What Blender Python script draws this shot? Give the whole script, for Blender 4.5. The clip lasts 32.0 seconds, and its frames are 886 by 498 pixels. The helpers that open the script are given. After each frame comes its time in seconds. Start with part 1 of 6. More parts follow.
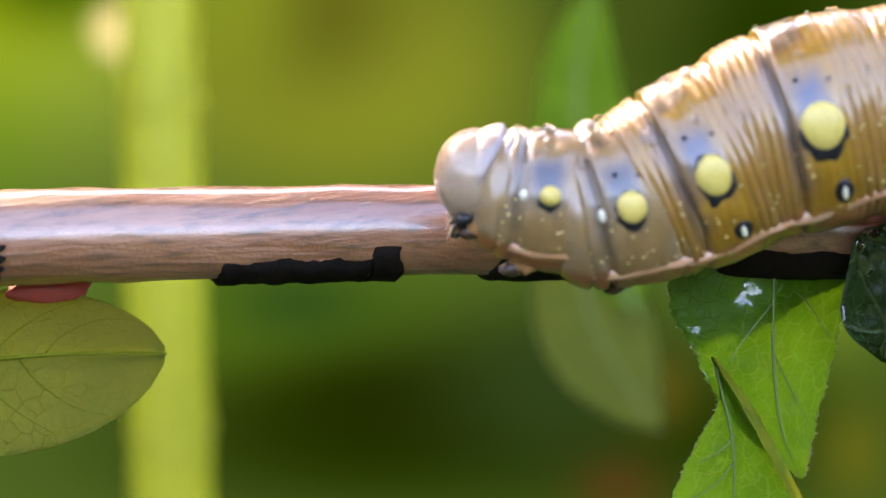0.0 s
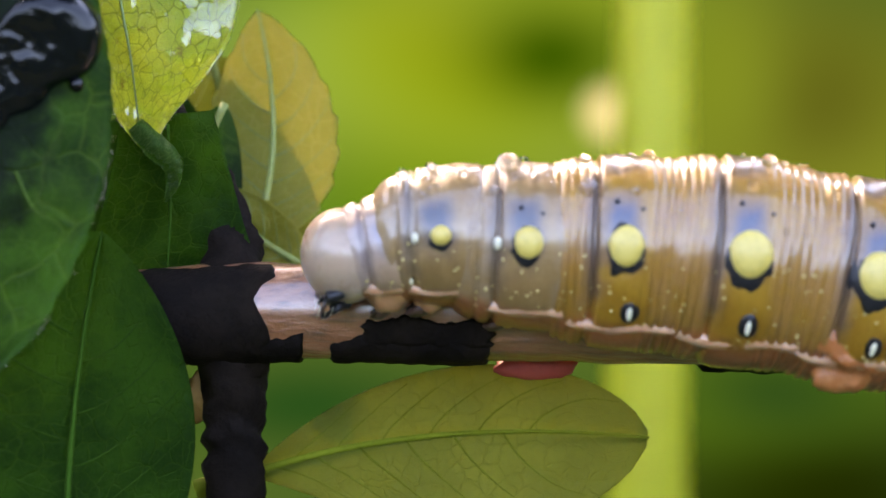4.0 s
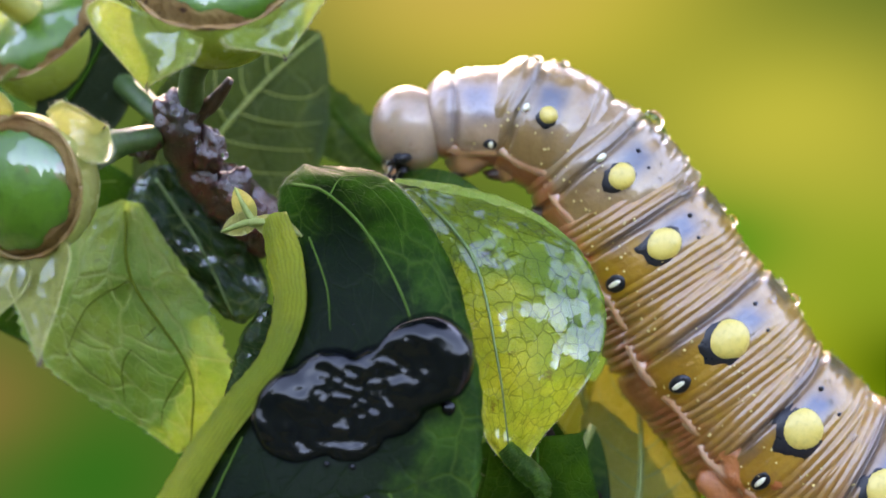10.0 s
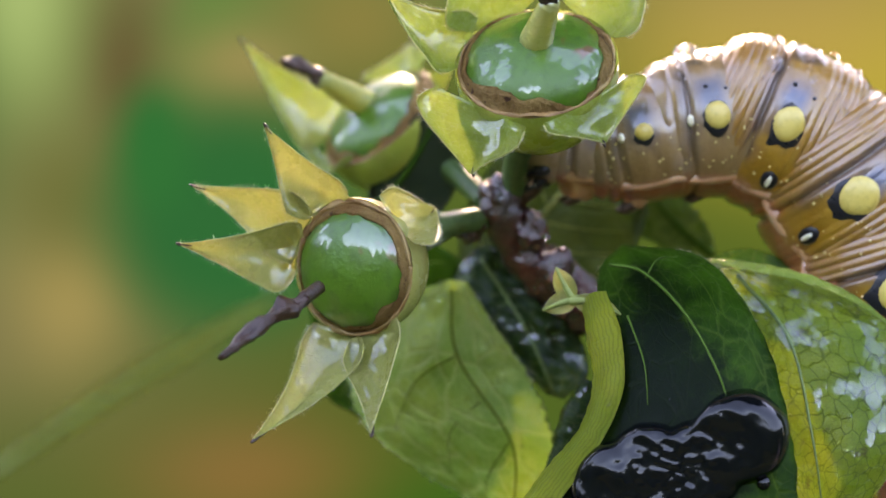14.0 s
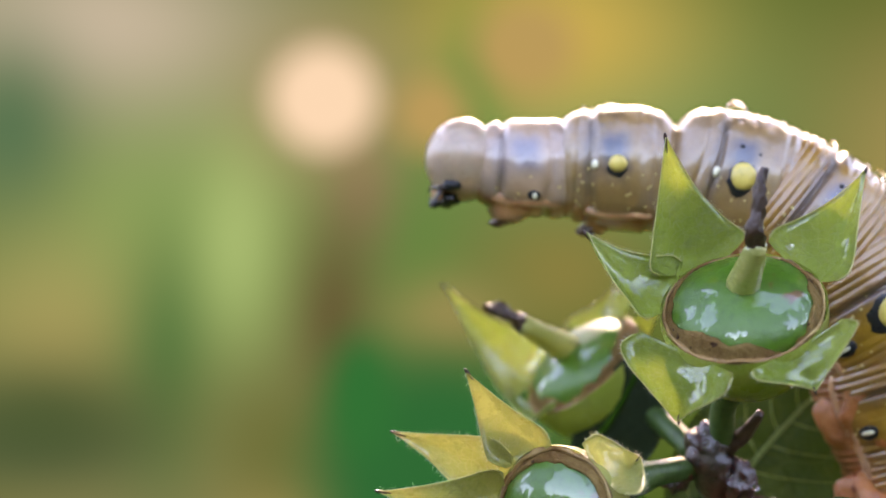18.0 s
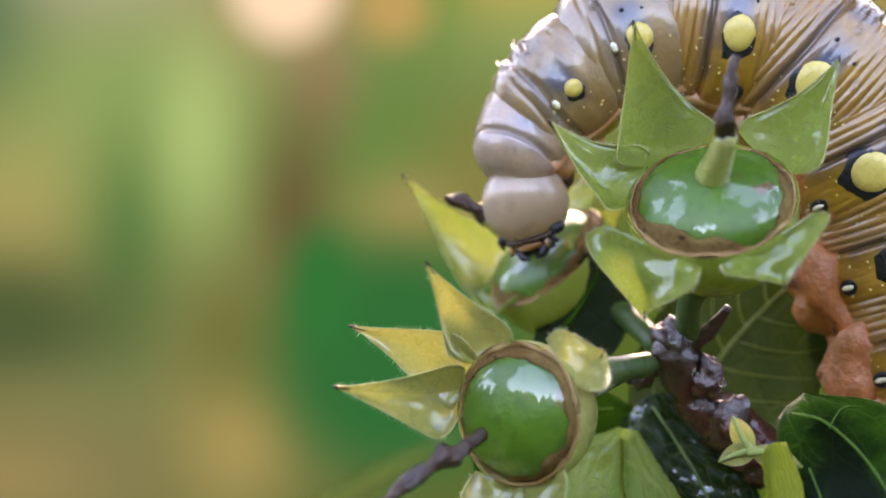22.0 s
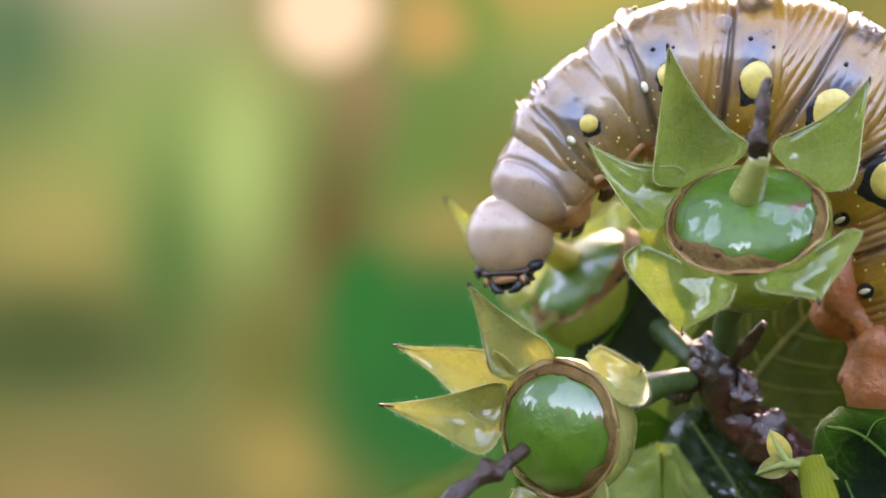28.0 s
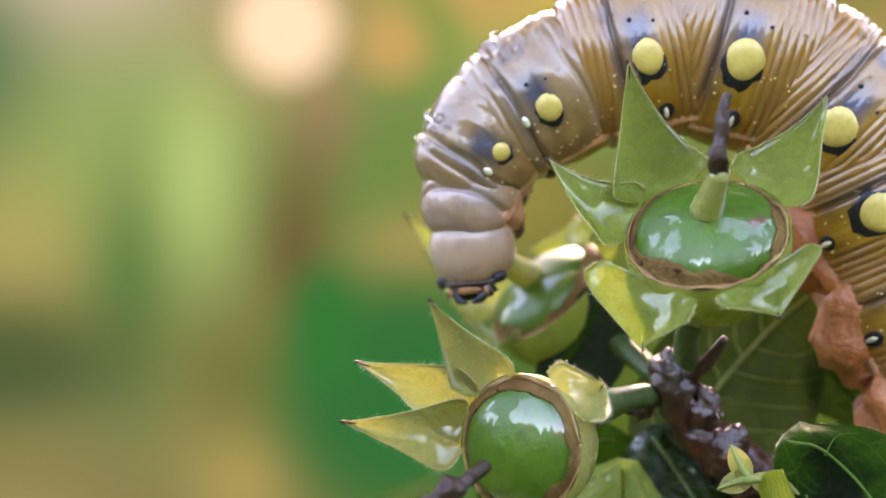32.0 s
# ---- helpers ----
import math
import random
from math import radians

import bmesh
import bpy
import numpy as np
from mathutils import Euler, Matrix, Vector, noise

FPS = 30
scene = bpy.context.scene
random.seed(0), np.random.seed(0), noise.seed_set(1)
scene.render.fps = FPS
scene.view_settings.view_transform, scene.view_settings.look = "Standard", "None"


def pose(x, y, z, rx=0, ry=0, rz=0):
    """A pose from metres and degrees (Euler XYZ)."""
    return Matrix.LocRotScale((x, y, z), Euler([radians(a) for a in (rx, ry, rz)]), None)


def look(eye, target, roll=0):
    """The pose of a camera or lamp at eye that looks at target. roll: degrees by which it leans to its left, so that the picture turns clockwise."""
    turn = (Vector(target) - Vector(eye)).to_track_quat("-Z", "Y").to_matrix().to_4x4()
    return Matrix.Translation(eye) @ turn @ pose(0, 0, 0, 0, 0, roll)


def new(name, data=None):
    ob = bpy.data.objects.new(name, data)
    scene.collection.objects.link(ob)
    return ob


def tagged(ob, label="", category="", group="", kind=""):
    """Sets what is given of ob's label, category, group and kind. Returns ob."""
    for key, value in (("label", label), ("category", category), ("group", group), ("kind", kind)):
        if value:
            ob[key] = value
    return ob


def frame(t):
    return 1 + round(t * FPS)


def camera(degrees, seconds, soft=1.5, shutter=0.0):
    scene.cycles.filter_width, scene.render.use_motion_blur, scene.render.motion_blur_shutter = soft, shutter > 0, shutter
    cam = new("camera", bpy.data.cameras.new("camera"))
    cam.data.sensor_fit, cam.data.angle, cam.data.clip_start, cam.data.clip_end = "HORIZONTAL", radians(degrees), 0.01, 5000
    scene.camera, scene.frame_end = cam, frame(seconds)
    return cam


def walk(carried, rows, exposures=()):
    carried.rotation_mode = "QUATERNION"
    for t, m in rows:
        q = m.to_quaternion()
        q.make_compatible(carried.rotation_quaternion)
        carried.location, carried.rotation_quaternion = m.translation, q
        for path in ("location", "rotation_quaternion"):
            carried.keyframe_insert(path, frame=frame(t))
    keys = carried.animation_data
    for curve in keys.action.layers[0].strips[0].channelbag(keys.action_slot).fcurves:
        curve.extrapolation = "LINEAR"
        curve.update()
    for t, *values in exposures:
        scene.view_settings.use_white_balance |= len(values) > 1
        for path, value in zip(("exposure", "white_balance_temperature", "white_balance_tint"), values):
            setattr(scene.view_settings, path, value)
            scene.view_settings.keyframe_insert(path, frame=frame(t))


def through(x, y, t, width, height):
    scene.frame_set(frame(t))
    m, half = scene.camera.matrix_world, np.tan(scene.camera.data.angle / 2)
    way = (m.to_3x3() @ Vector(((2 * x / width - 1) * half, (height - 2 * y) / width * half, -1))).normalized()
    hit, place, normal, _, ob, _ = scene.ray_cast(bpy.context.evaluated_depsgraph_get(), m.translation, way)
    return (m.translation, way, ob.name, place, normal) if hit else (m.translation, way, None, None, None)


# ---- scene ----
# A hawkmoth caterpillar crawls along a twig, over wet leaves and on to a cluster of seed capsules.
# Places below are in millimetres from the camera's stand; MM turns them into metres.
MM = 0.001
cam = camera(24, 32.0)
cam.data.dof.use_dof = True
cam.data.dof.focus_distance = 0.1475
cam.data.dof.aperture_fstop = 21.0
walk(cam, [
    (0.0, look((0.00052, 0.00145, -0.00028), (0.05315, 0.14765, -0.02890), -0.02)),
    (0.5, look((0.00003, 0.00007, -0.00001), (0.05080, 0.14719, -0.02727), 0.06)),
    (1.0, look((0.00035, 0.00109, -0.00019), (0.04745, 0.14964, -0.02622), -0.20)),
    (1.5, look((-0.00001, -0.00004, 0.00001), (0.04155, 0.15025, -0.02553), -0.05)),
    (2.0, look((-0.00022, -0.00094, 0.00015), (0.03483, 0.15108, -0.02482), -0.08)),
    (2.5, look((-0.00019, -0.00096, 0.00015), (0.02981, 0.15226, -0.02409), 0.19)),
    (4.5, look((0.00027, 0.00322, -0.00046), (0.01338, 0.15910, -0.02269), 0.10)),
    (5.0, look((0.00011, 0.00224, -0.00032), (0.00803, 0.15849, -0.02236), -0.13)),
    (5.5, look((0.00001, 0.00119, -0.00016), (0.00142, 0.15774, -0.02142), 0.16)),
    (6.0, look((-0.00003, 0.00100, -0.00012), (-0.00482, 0.15770, -0.01976), 0.09)),
    (6.5, look((-0.00005, 0.00092, -0.00009), (-0.00794, 0.15797, -0.01546), 0.44)),
    (7.0, look((-0.00005, 0.00120, -0.00009), (-0.00688, 0.15865, -0.01130), 0.30)),
    (7.5, look((-0.00004, 0.00099, -0.00006), (-0.00581, 0.15863, -0.00908), -0.06)),
    (8.0, look((-0.00004, 0.00104, -0.00006), (-0.00557, 0.15870, -0.00879), 0.12)),
    (8.5, look((-0.00008, 0.00210, -0.00009), (-0.00634, 0.15984, -0.00655), -0.01)),
    (9.0, look((-0.00012, 0.00271, -0.00005), (-0.00710, 0.16052, -0.00310), -0.19)),
    (9.5, look((-0.00011, 0.00218, -0.00001), (-0.00804, 0.15998, -0.00047), -0.68)),
    (10.0, look((-0.00011, 0.00171, 0.00002), (-0.00980, 0.15941, 0.00155), -0.59)),
    (10.5, look((-0.00002, 0.00027, 0.00000), (-0.01437, 0.15759, 0.00276), -0.16)),
    (11.0, look((0.00016, -0.00148, -0.00004), (-0.01710, 0.15551, 0.00444), -0.19)),
    (11.5, look((0.00036, -0.00289, -0.00012), (-0.01935, 0.15374, 0.00629), -0.10)),
    (12.0, look((0.00054, -0.00390, -0.00018), (-0.02098, 0.15246, 0.00722), -0.21)),
    (12.5, look((0.00049, -0.00318, -0.00013), (-0.02332, 0.15288, 0.00641), 0.29)),
    (13.0, look((0.00064, -0.00372, -0.00015), (-0.02616, 0.15187, 0.00604), 0.56)),
    (13.5, look((0.00101, -0.00498, -0.00020), (-0.03040, 0.14974, 0.00593), 0.32)),
    (15.5, look((-0.00050, 0.00210, 0.00024), (-0.03670, 0.15490, 0.01771), -0.77)),
    (16.0, look((-0.00027, 0.00116, 0.00015), (-0.03643, 0.15362, 0.02046), -1.38)),
    (16.5, look((-0.00024, 0.00094, 0.00014), (-0.03844, 0.15267, 0.02212), -1.03)),
    (17.0, look((-0.00012, 0.00043, 0.00007), (-0.04058, 0.15130, 0.02385), -0.74)),
    (17.5, look((0.00015, -0.00049, -0.00008), (-0.04449, 0.14897, 0.02502), -0.46)),
    (18.0, look((0.00038, -0.00117, -0.00021), (-0.04781, 0.14694, 0.02636), 0.51)),
    (18.5, look((0.00078, -0.00233, -0.00045), (-0.04870, 0.14505, 0.02778), 0.31)),
    (19.0, look((0.00080, -0.00237, -0.00045), (-0.04902, 0.14492, 0.02760), -0.01)),
    (19.5, look((0.00067, -0.00197, -0.00034), (-0.04976, 0.14563, 0.02487), 0.02)),
    (20.0, look((0.00057, -0.00165, -0.00025), (-0.05010, 0.14635, 0.02193), 0.26)),
    (20.5, look((0.00017, -0.00051, -0.00007), (-0.05007, 0.14785, 0.02065), 0.17)),
    (21.0, look((0.00007, -0.00022, -0.00003), (-0.05052, 0.14822, 0.01920), 0.79)),
    (21.5, look((-0.00003, 0.00008, 0.00001), (-0.04914, 0.14915, 0.01815), 1.14)),
    (22.0, look((-0.00087, 0.00286, 0.00035), (-0.04655, 0.15298, 0.01884), 0.56)),
    (22.5, look((-0.00038, 0.00128, 0.00016), (-0.04485, 0.15171, 0.01905), 0.22)),
    (23.0, look((-0.00074, 0.00256, 0.00033), (-0.04445, 0.15317, 0.01954), -0.02)),
    (23.5, look((-0.00041, 0.00142, 0.00018), (-0.04421, 0.15200, 0.01943), -0.02)),
    (24.0, look((-0.00030, 0.00098, 0.00012), (-0.04609, 0.15102, 0.01896), 0.17)),
    (24.5, look((-0.00048, 0.00152, 0.00019), (-0.04784, 0.15106, 0.01912), -0.01)),
    (25.0, look((0.00006, -0.00019, -0.00002), (-0.04844, 0.14896, 0.01916), 0.13)),
    (25.5, look((0.00023, -0.00071, -0.00009), (-0.04905, 0.14817, 0.01914), 0.12)),
    (27.5, look((0.00031, -0.00095, -0.00013), (-0.04877, 0.14793, 0.01967), 0.20)),
    (28.0, look((0.00020, -0.00061, -0.00008), (-0.04841, 0.14839, 0.01993), 0.07)),
    (28.5, look((0.00006, -0.00018, -0.00002), (-0.04865, 0.14886, 0.01940), 0.47)),
    (29.0, look((0.00021, -0.00065, -0.00009), (-0.04860, 0.14833, 0.01958), 0.95)),
    (29.5, look((0.00025, -0.00078, -0.00010), (-0.04802, 0.14833, 0.01986), 0.49)),
    (30.0, look((0.00009, -0.00030, -0.00004), (-0.04656, 0.14928, 0.02028), -0.15)),
    (30.5, look((0.00008, -0.00027, -0.00004), (-0.04605, 0.14949, 0.02021), -0.61)),
    (31.0, look((0.00005, -0.00015, -0.00002), (-0.04645, 0.14947, 0.02034), -0.60)),
    (31.5, look((0.00012, -0.00038, -0.00005), (-0.04649, 0.14921, 0.02033), -0.21)),
    (32.0, look((0.00015, -0.00049, -0.00007), (-0.04556, 0.14926, 0.02116), -0.22)),
], exposures=[(0, 3.58, 7700, 27), (4.5, 3.5, 7700, 27), (6.5, 3.62, 7700, 27), (9.5, 3.62, 7700, 27), (12, 3.48, 8000, 30), (18, 3.34, 8000, 30), (22, 3.46, 8000, 30), (28, 3.57, 8200, 32), (32, 3.57, 8200, 32)])

# ---- light ----
world = bpy.data.worlds.new("world")
scene.world = world
world.use_nodes = True
sky = world.node_tree.nodes.new("ShaderNodeTexSky")
sky.sky_type, sky.sun_disc = "NISHITA", False
SUN_UP, SUN_TURN = radians(37), radians(-12)
sky.sun_elevation, sky.sun_rotation, sky.dust_density = SUN_UP, SUN_TURN, 1.2
background = world.node_tree.nodes["Background"]
world.node_tree.links.new(sky.outputs[0], background.inputs[0])
background.inputs[1].default_value = 0.155
sun = new("sun", bpy.data.lights.new("sun", "SUN"))
sun.data.energy, sun.data.angle, sun.data.color = 0.6, radians(3), (1.0, 0.84, 0.6)
sun.matrix_world = look((math.sin(SUN_TURN) * math.cos(SUN_UP), math.cos(SUN_TURN) * math.cos(SUN_UP), math.sin(SUN_UP)), (0, 0, 0))


# ---- materials ----
def nodes_of(name):
    m = bpy.data.materials.new(name)
    m.use_nodes = True
    m.node_tree.nodes.clear()
    return m, m.node_tree.nodes, m.node_tree.links


def mix_colour(n, l, fac, a, b, blend="MIX"):
    x = n.new("ShaderNodeMix")
    x.data_type, x.blend_type = "RGBA", blend
    for socket, value in ((x.inputs[0], fac), (x.inputs[6], a), (x.inputs[7], b)):
        if isinstance(value, (tuple, float, int)):
            socket.default_value = (*value, 1) if isinstance(value, tuple) else value
        else:
            l.new(value, socket)
    return x.outputs[2]


def ramp(n, l, value, low, high):
    x = n.new("ShaderNodeMapRange")
    x.interpolation_type = "SMOOTHSTEP"
    l.new(value, x.inputs[0])
    x.inputs[1].default_value, x.inputs[2].default_value = low, high
    return x.outputs[0]


def calc(n, l, op, a, b=0.0):
    x = n.new("ShaderNodeMath")
    x.operation = op
    for socket, value in zip(x.inputs, (a, b)):
        if isinstance(value, (float, int)):
            socket.default_value = value
        else:
            l.new(value, socket)
    return x.outputs[0]


def noise_of(n, l, vector, scale, detail=4, rough=0.6):
    x = n.new("ShaderNodeTexNoise")
    x.inputs["Scale"].default_value, x.inputs["Detail"].default_value, x.inputs["Roughness"].default_value = scale, detail, rough
    l.new(vector, x.inputs["Vector"])
    return x.outputs[0]


def finish(m, n, l, colour, rough=0.4, height=None, bump=0.3, deep=0.0002, through=0.0, glow=None, coat=0.0, flesh=0.0, spec=0.5, gloss=(0.04, 1.75), even=False):
    """Joins a colour, a roughness and a height field to a surface; through: how much light a leaf lets pass."""
    p = n.new("ShaderNodeBsdfPrincipled")
    out = n.new("ShaderNodeOutputMaterial")
    l.new(colour, p.inputs["Base Color"])
    if isinstance(rough, float):
        p.inputs["Roughness"].default_value = rough
    else:
        l.new(rough, p.inputs["Roughness"])
    p.inputs["Specular IOR Level"].default_value = spec
    p.inputs["Coat Roughness"].default_value, p.inputs["Coat IOR"].default_value = gloss
    if isinstance(coat, float):
        p.inputs["Coat Weight"].default_value = coat
    else:
        l.new(coat, p.inputs["Coat Weight"])
    if flesh:
        p.inputs["Subsurface Weight"].default_value = flesh
        p.inputs["Subsurface Radius"].default_value = (1.0, 0.5, 0.25)
        p.inputs["Subsurface Scale"].default_value = 0.0012
    if height is not None:
        b = n.new("ShaderNodeBump")
        b.inputs["Strength"].default_value, b.inputs["Distance"].default_value = bump, deep
        l.new(height, b.inputs["Height"])
        l.new(b.outputs[0], p.inputs["Normal"])
        if isinstance(coat, float) and not even:
            l.new(b.outputs[0], p.inputs["Coat Normal"])
    surface = p.outputs[0]
    if through:
        t = n.new("ShaderNodeBsdfTranslucent")
        l.new(glow if glow is not None else colour, t.inputs[0])
        x = n.new("ShaderNodeMixShader")
        x.inputs[0].default_value = through
        l.new(surface, x.inputs[1]), l.new(t.outputs[0], x.inputs[2])
        surface = x.outputs[0]
    l.new(surface, out.inputs[0])
    return m


def object_space(n):
    return n.new("ShaderNodeTexCoord").outputs["Object"]


def plain(name, a, b, scale=900, rough=0.45, bump=0.3, through=0.0, coat=0.0, flesh=0.0, spec=0.5, spots=None, film=0.0):
    """Two mottled tones with a fine grain; spots: a third tone in small flecks; film: scale of broken patches of water on it."""
    m, n, l = nodes_of(name)
    v = object_space(n)
    big, fine = noise_of(n, l, v, scale * 0.25, 3), noise_of(n, l, v, scale * 2.5, 5)
    c = mix_colour(n, l, ramp(n, l, big, 0.3, 0.7), a, b)
    c = mix_colour(n, l, calc(n, l, "MULTIPLY", ramp(n, l, fine, 0.45, 0.75), 0.35), c, tuple(x * 0.45 for x in a))
    if spots:
        c = mix_colour(n, l, ramp(n, l, noise_of(n, l, v, scale * 0.9, 2), 0.62, 0.7), c, spots)
    r = calc(n, l, "ADD", calc(n, l, "MULTIPLY", fine, 0.25), rough - 0.12)
    if film:
        coat = ramp(n, l, noise_of(n, l, v, film, 5, 0.55), 0.47, 0.5)
    return finish(m, n, l, c, r, calc(n, l, "ADD", calc(n, l, "MULTIPLY", big, 1.5), fine), bump, 0.0002, through, coat=coat, flesh=flesh, spec=spec)


def leaf_material(name, a, b, vein, rough=0.3, through=0.45, cells=26.0, wet=0.0, glow=None, brown=0.0, spec=0.45, film=0.0, dry=0.52, stain_shade=None, net=0.55, stripes=0.0):
    """A leaf blade: net of veins in the blade's own space (u along, v across), blotches and a wet film. The optional
    blot, as middle, reach and tone, darkens the blade with soak and painted shade.
    """
    m, n, l = nodes_of(name)
    uv = n.new("ShaderNodeTexCoord").outputs["UV"]
    o = object_space(n)
    bent = n.new("ShaderNodeVectorMath")
    bent.operation = "MULTIPLY_ADD"
    warp = n.new("ShaderNodeTexNoise")
    warp.inputs["Scale"].default_value = cells * 0.8
    l.new(uv, warp.inputs["Vector"]), l.new(warp.outputs["Color"], bent.inputs[0]), l.new(uv, bent.inputs[2])
    bent.inputs[1].default_value = (0.7 / cells,) * 3
    mesh = n.new("ShaderNodeTexVoronoi")
    mesh.feature = "DISTANCE_TO_EDGE"
    mesh.inputs["Scale"].default_value = cells
    l.new(bent.outputs[0], mesh.inputs["Vector"])
    line = ramp(n, l, mesh.outputs["Distance"], 0.06, 0.0)
    fine = n.new("ShaderNodeTexVoronoi")
    fine.feature = "DISTANCE_TO_EDGE"
    fine.inputs["Scale"].default_value = cells * 3.4
    l.new(bent.outputs[0], fine.inputs["Vector"])
    thin = ramp(n, l, fine.outputs["Distance"], 0.06, 0.0)
    big, grain = noise_of(n, l, o, 160, 4), noise_of(n, l, o, 2600, 4)
    c = mix_colour(n, l, ramp(n, l, big, 0.35, 0.66), a, b)
    c = mix_colour(n, l, calc(n, l, "MULTIPLY", line, net), c, vein)
    c = mix_colour(n, l, calc(n, l, "MULTIPLY", thin, net * 0.5), c, vein)
    c = mix_colour(n, l, calc(n, l, "MULTIPLY", ramp(n, l, grain, 0.5, 0.8), 0.3), c, tuple(x * 0.5 for x in a))
    if brown:
        c = mix_colour(n, l, calc(n, l, "MULTIPLY", ramp(n, l, noise_of(n, l, o, 700, 5, 0.7), 0.6, 0.72), brown), c, (0.09, 0.05, 0.015))
    if stain_shade:
        (su, sv), (ru, rv), tone = stain_shade
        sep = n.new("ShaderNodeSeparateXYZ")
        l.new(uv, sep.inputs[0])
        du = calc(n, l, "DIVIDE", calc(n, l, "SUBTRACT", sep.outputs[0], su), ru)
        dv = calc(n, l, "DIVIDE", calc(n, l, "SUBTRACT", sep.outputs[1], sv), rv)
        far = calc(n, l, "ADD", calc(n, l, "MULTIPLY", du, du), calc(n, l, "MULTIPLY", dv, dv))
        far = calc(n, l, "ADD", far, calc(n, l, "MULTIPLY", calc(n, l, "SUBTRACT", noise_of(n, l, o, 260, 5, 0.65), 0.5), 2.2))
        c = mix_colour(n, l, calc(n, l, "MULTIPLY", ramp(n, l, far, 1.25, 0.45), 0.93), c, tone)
    h = calc(n, l, "ADD", calc(n, l, "MULTIPLY", line, -0.9), calc(n, l, "ADD", calc(n, l, "MULTIPLY", thin, -0.5), calc(n, l, "MULTIPLY", grain, 0.5)))
    if stripes:
        across = n.new("ShaderNodeSeparateXYZ")
        l.new(bent.outputs[0], across.inputs[0])
        groove = ramp(n, l, calc(n, l, "SINE", calc(n, l, "MULTIPLY", across.outputs[1], stripes)), -0.2, 1.0)
        c = mix_colour(n, l, calc(n, l, "MULTIPLY", groove, 0.4), c, tuple(x * 0.45 for x in a))
        h = calc(n, l, "SUBTRACT", h, calc(n, l, "MULTIPLY", groove, 0.8))
    r, coat = rough, 0.0
    if film:
        coat = ramp(n, l, noise_of(n, l, o, film, 5, 0.6), dry, dry + 0.03)
    if wet:
        film = ramp(n, l, noise_of(n, l, o, 330, 3), 0.42, 0.56)
        r = calc(n, l, "ADD", calc(n, l, "MULTIPLY", film, -wet), rough + 0.12)
    return finish(m, n, l, c, r, h, 0.25 if stain_shade else 0.5, 0.00025, through, glow=mix_colour(n, l, 0.5, c, glow) if glow else None, spec=spec, coat=coat, gloss=(0.03, 2.5))


# blot on the dark leaf: goo soak plus shade, both in the colour
LEAF_DARK = leaf_material("leaf_dark", (0.011, 0.046, 0.002), (0.04, 0.13, 0.008), (0.09, 0.18, 0.022), 0.3, 0.2, cells=14.0, wet=0.14, spec=0.15, film=420, dry=0.68, stain_shade=((0.48, 0.17), (0.4, 0.19), (0.003, 0.010, 0.002)), net=0.4)
LEAF_NET = leaf_material("leaf_net", (0.012, 0.045, 0.008), (0.03, 0.08, 0.016), (0.12, 0.18, 0.05), 0.2, 0.2, cells=13.0, wet=0.12, film=500, dry=0.58, net=0.7)
CUP_SHADE = leaf_material("cup_shade", (0.018, 0.035, 0.014), (0.03, 0.05, 0.02), (0.03, 0.06, 0.02), 0.5, 0.1, spec=0.2, net=0.2)
LEAF_RIM = leaf_material("leaf_rim", (0.34, 0.42, 0.03), (0.52, 0.53, 0.04), (0.4, 0.46, 0.08), 0.35, 0.45, film=300, dry=0.66, glow=(0.6, 0.6, 0.05), net=0.2, stripes=560.0)
LEAF_FAR = leaf_material("leaf_far", (0.2, 0.36, 0.02), (0.26, 0.42, 0.03), (0.2, 0.34, 0.04), 0.75, 0.5, spec=0.1)
LEAF_FRESH = leaf_material("leaf_fresh", (0.1, 0.26, 0.008), (0.16, 0.34, 0.014), (0.22, 0.38, 0.04), 0.3, 0.4, film=500, dry=0.6, spec=0.3)
# darker copy of the leaf green, its shade put into the colour
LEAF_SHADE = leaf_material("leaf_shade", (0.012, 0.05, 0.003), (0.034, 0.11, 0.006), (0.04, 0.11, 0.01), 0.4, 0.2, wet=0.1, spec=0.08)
LEAF_MID = leaf_material("leaf_mid", (0.025, 0.07, 0.01), (0.05, 0.12, 0.015), (0.12, 0.2, 0.04), 0.26, 0.25, wet=0.12, spec=0.3)
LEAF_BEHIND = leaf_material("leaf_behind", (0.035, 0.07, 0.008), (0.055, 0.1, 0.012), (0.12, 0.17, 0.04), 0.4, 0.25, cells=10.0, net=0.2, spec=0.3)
LEAF_GREEN = leaf_material("leaf_green", (0.045, 0.14, 0.012), (0.08, 0.21, 0.02), (0.2, 0.32, 0.06), 0.24, 0.45, wet=0.14)
LEAF_LIME = leaf_material("leaf_lime", (0.2, 0.33, 0.022), (0.4, 0.48, 0.045), (0.07, 0.13, 0.012), 0.2, 0.28, cells=34.0, wet=0.1, film=400, dry=0.5, brown=0.8, glow=(0.5, 0.6, 0.05), net=0.75)
LEAF_YELLOW = leaf_material("leaf_yellow", (0.36, 0.36, 0.05), (0.44, 0.42, 0.07), (0.5, 0.48, 0.12), 0.4, 0.55, glow=(0.5, 0.45, 0.05))
LEAF_OLIVE = leaf_material("leaf_olive", (0.16, 0.19, 0.01), (0.21, 0.24, 0.016), (0.18, 0.21, 0.02), 0.6, 0.3, glow=(0.4, 0.42, 0.05))
LEAF_PALE = leaf_material("leaf_pale", (0.26, 0.42, 0.05), (0.45, 0.54, 0.09), (0.55, 0.6, 0.15), 0.3, 0.2, cells=9.0, wet=0.16, film=220, dry=0.62, brown=0.5, glow=(0.22, 0.28, 0.04), net=0.6)
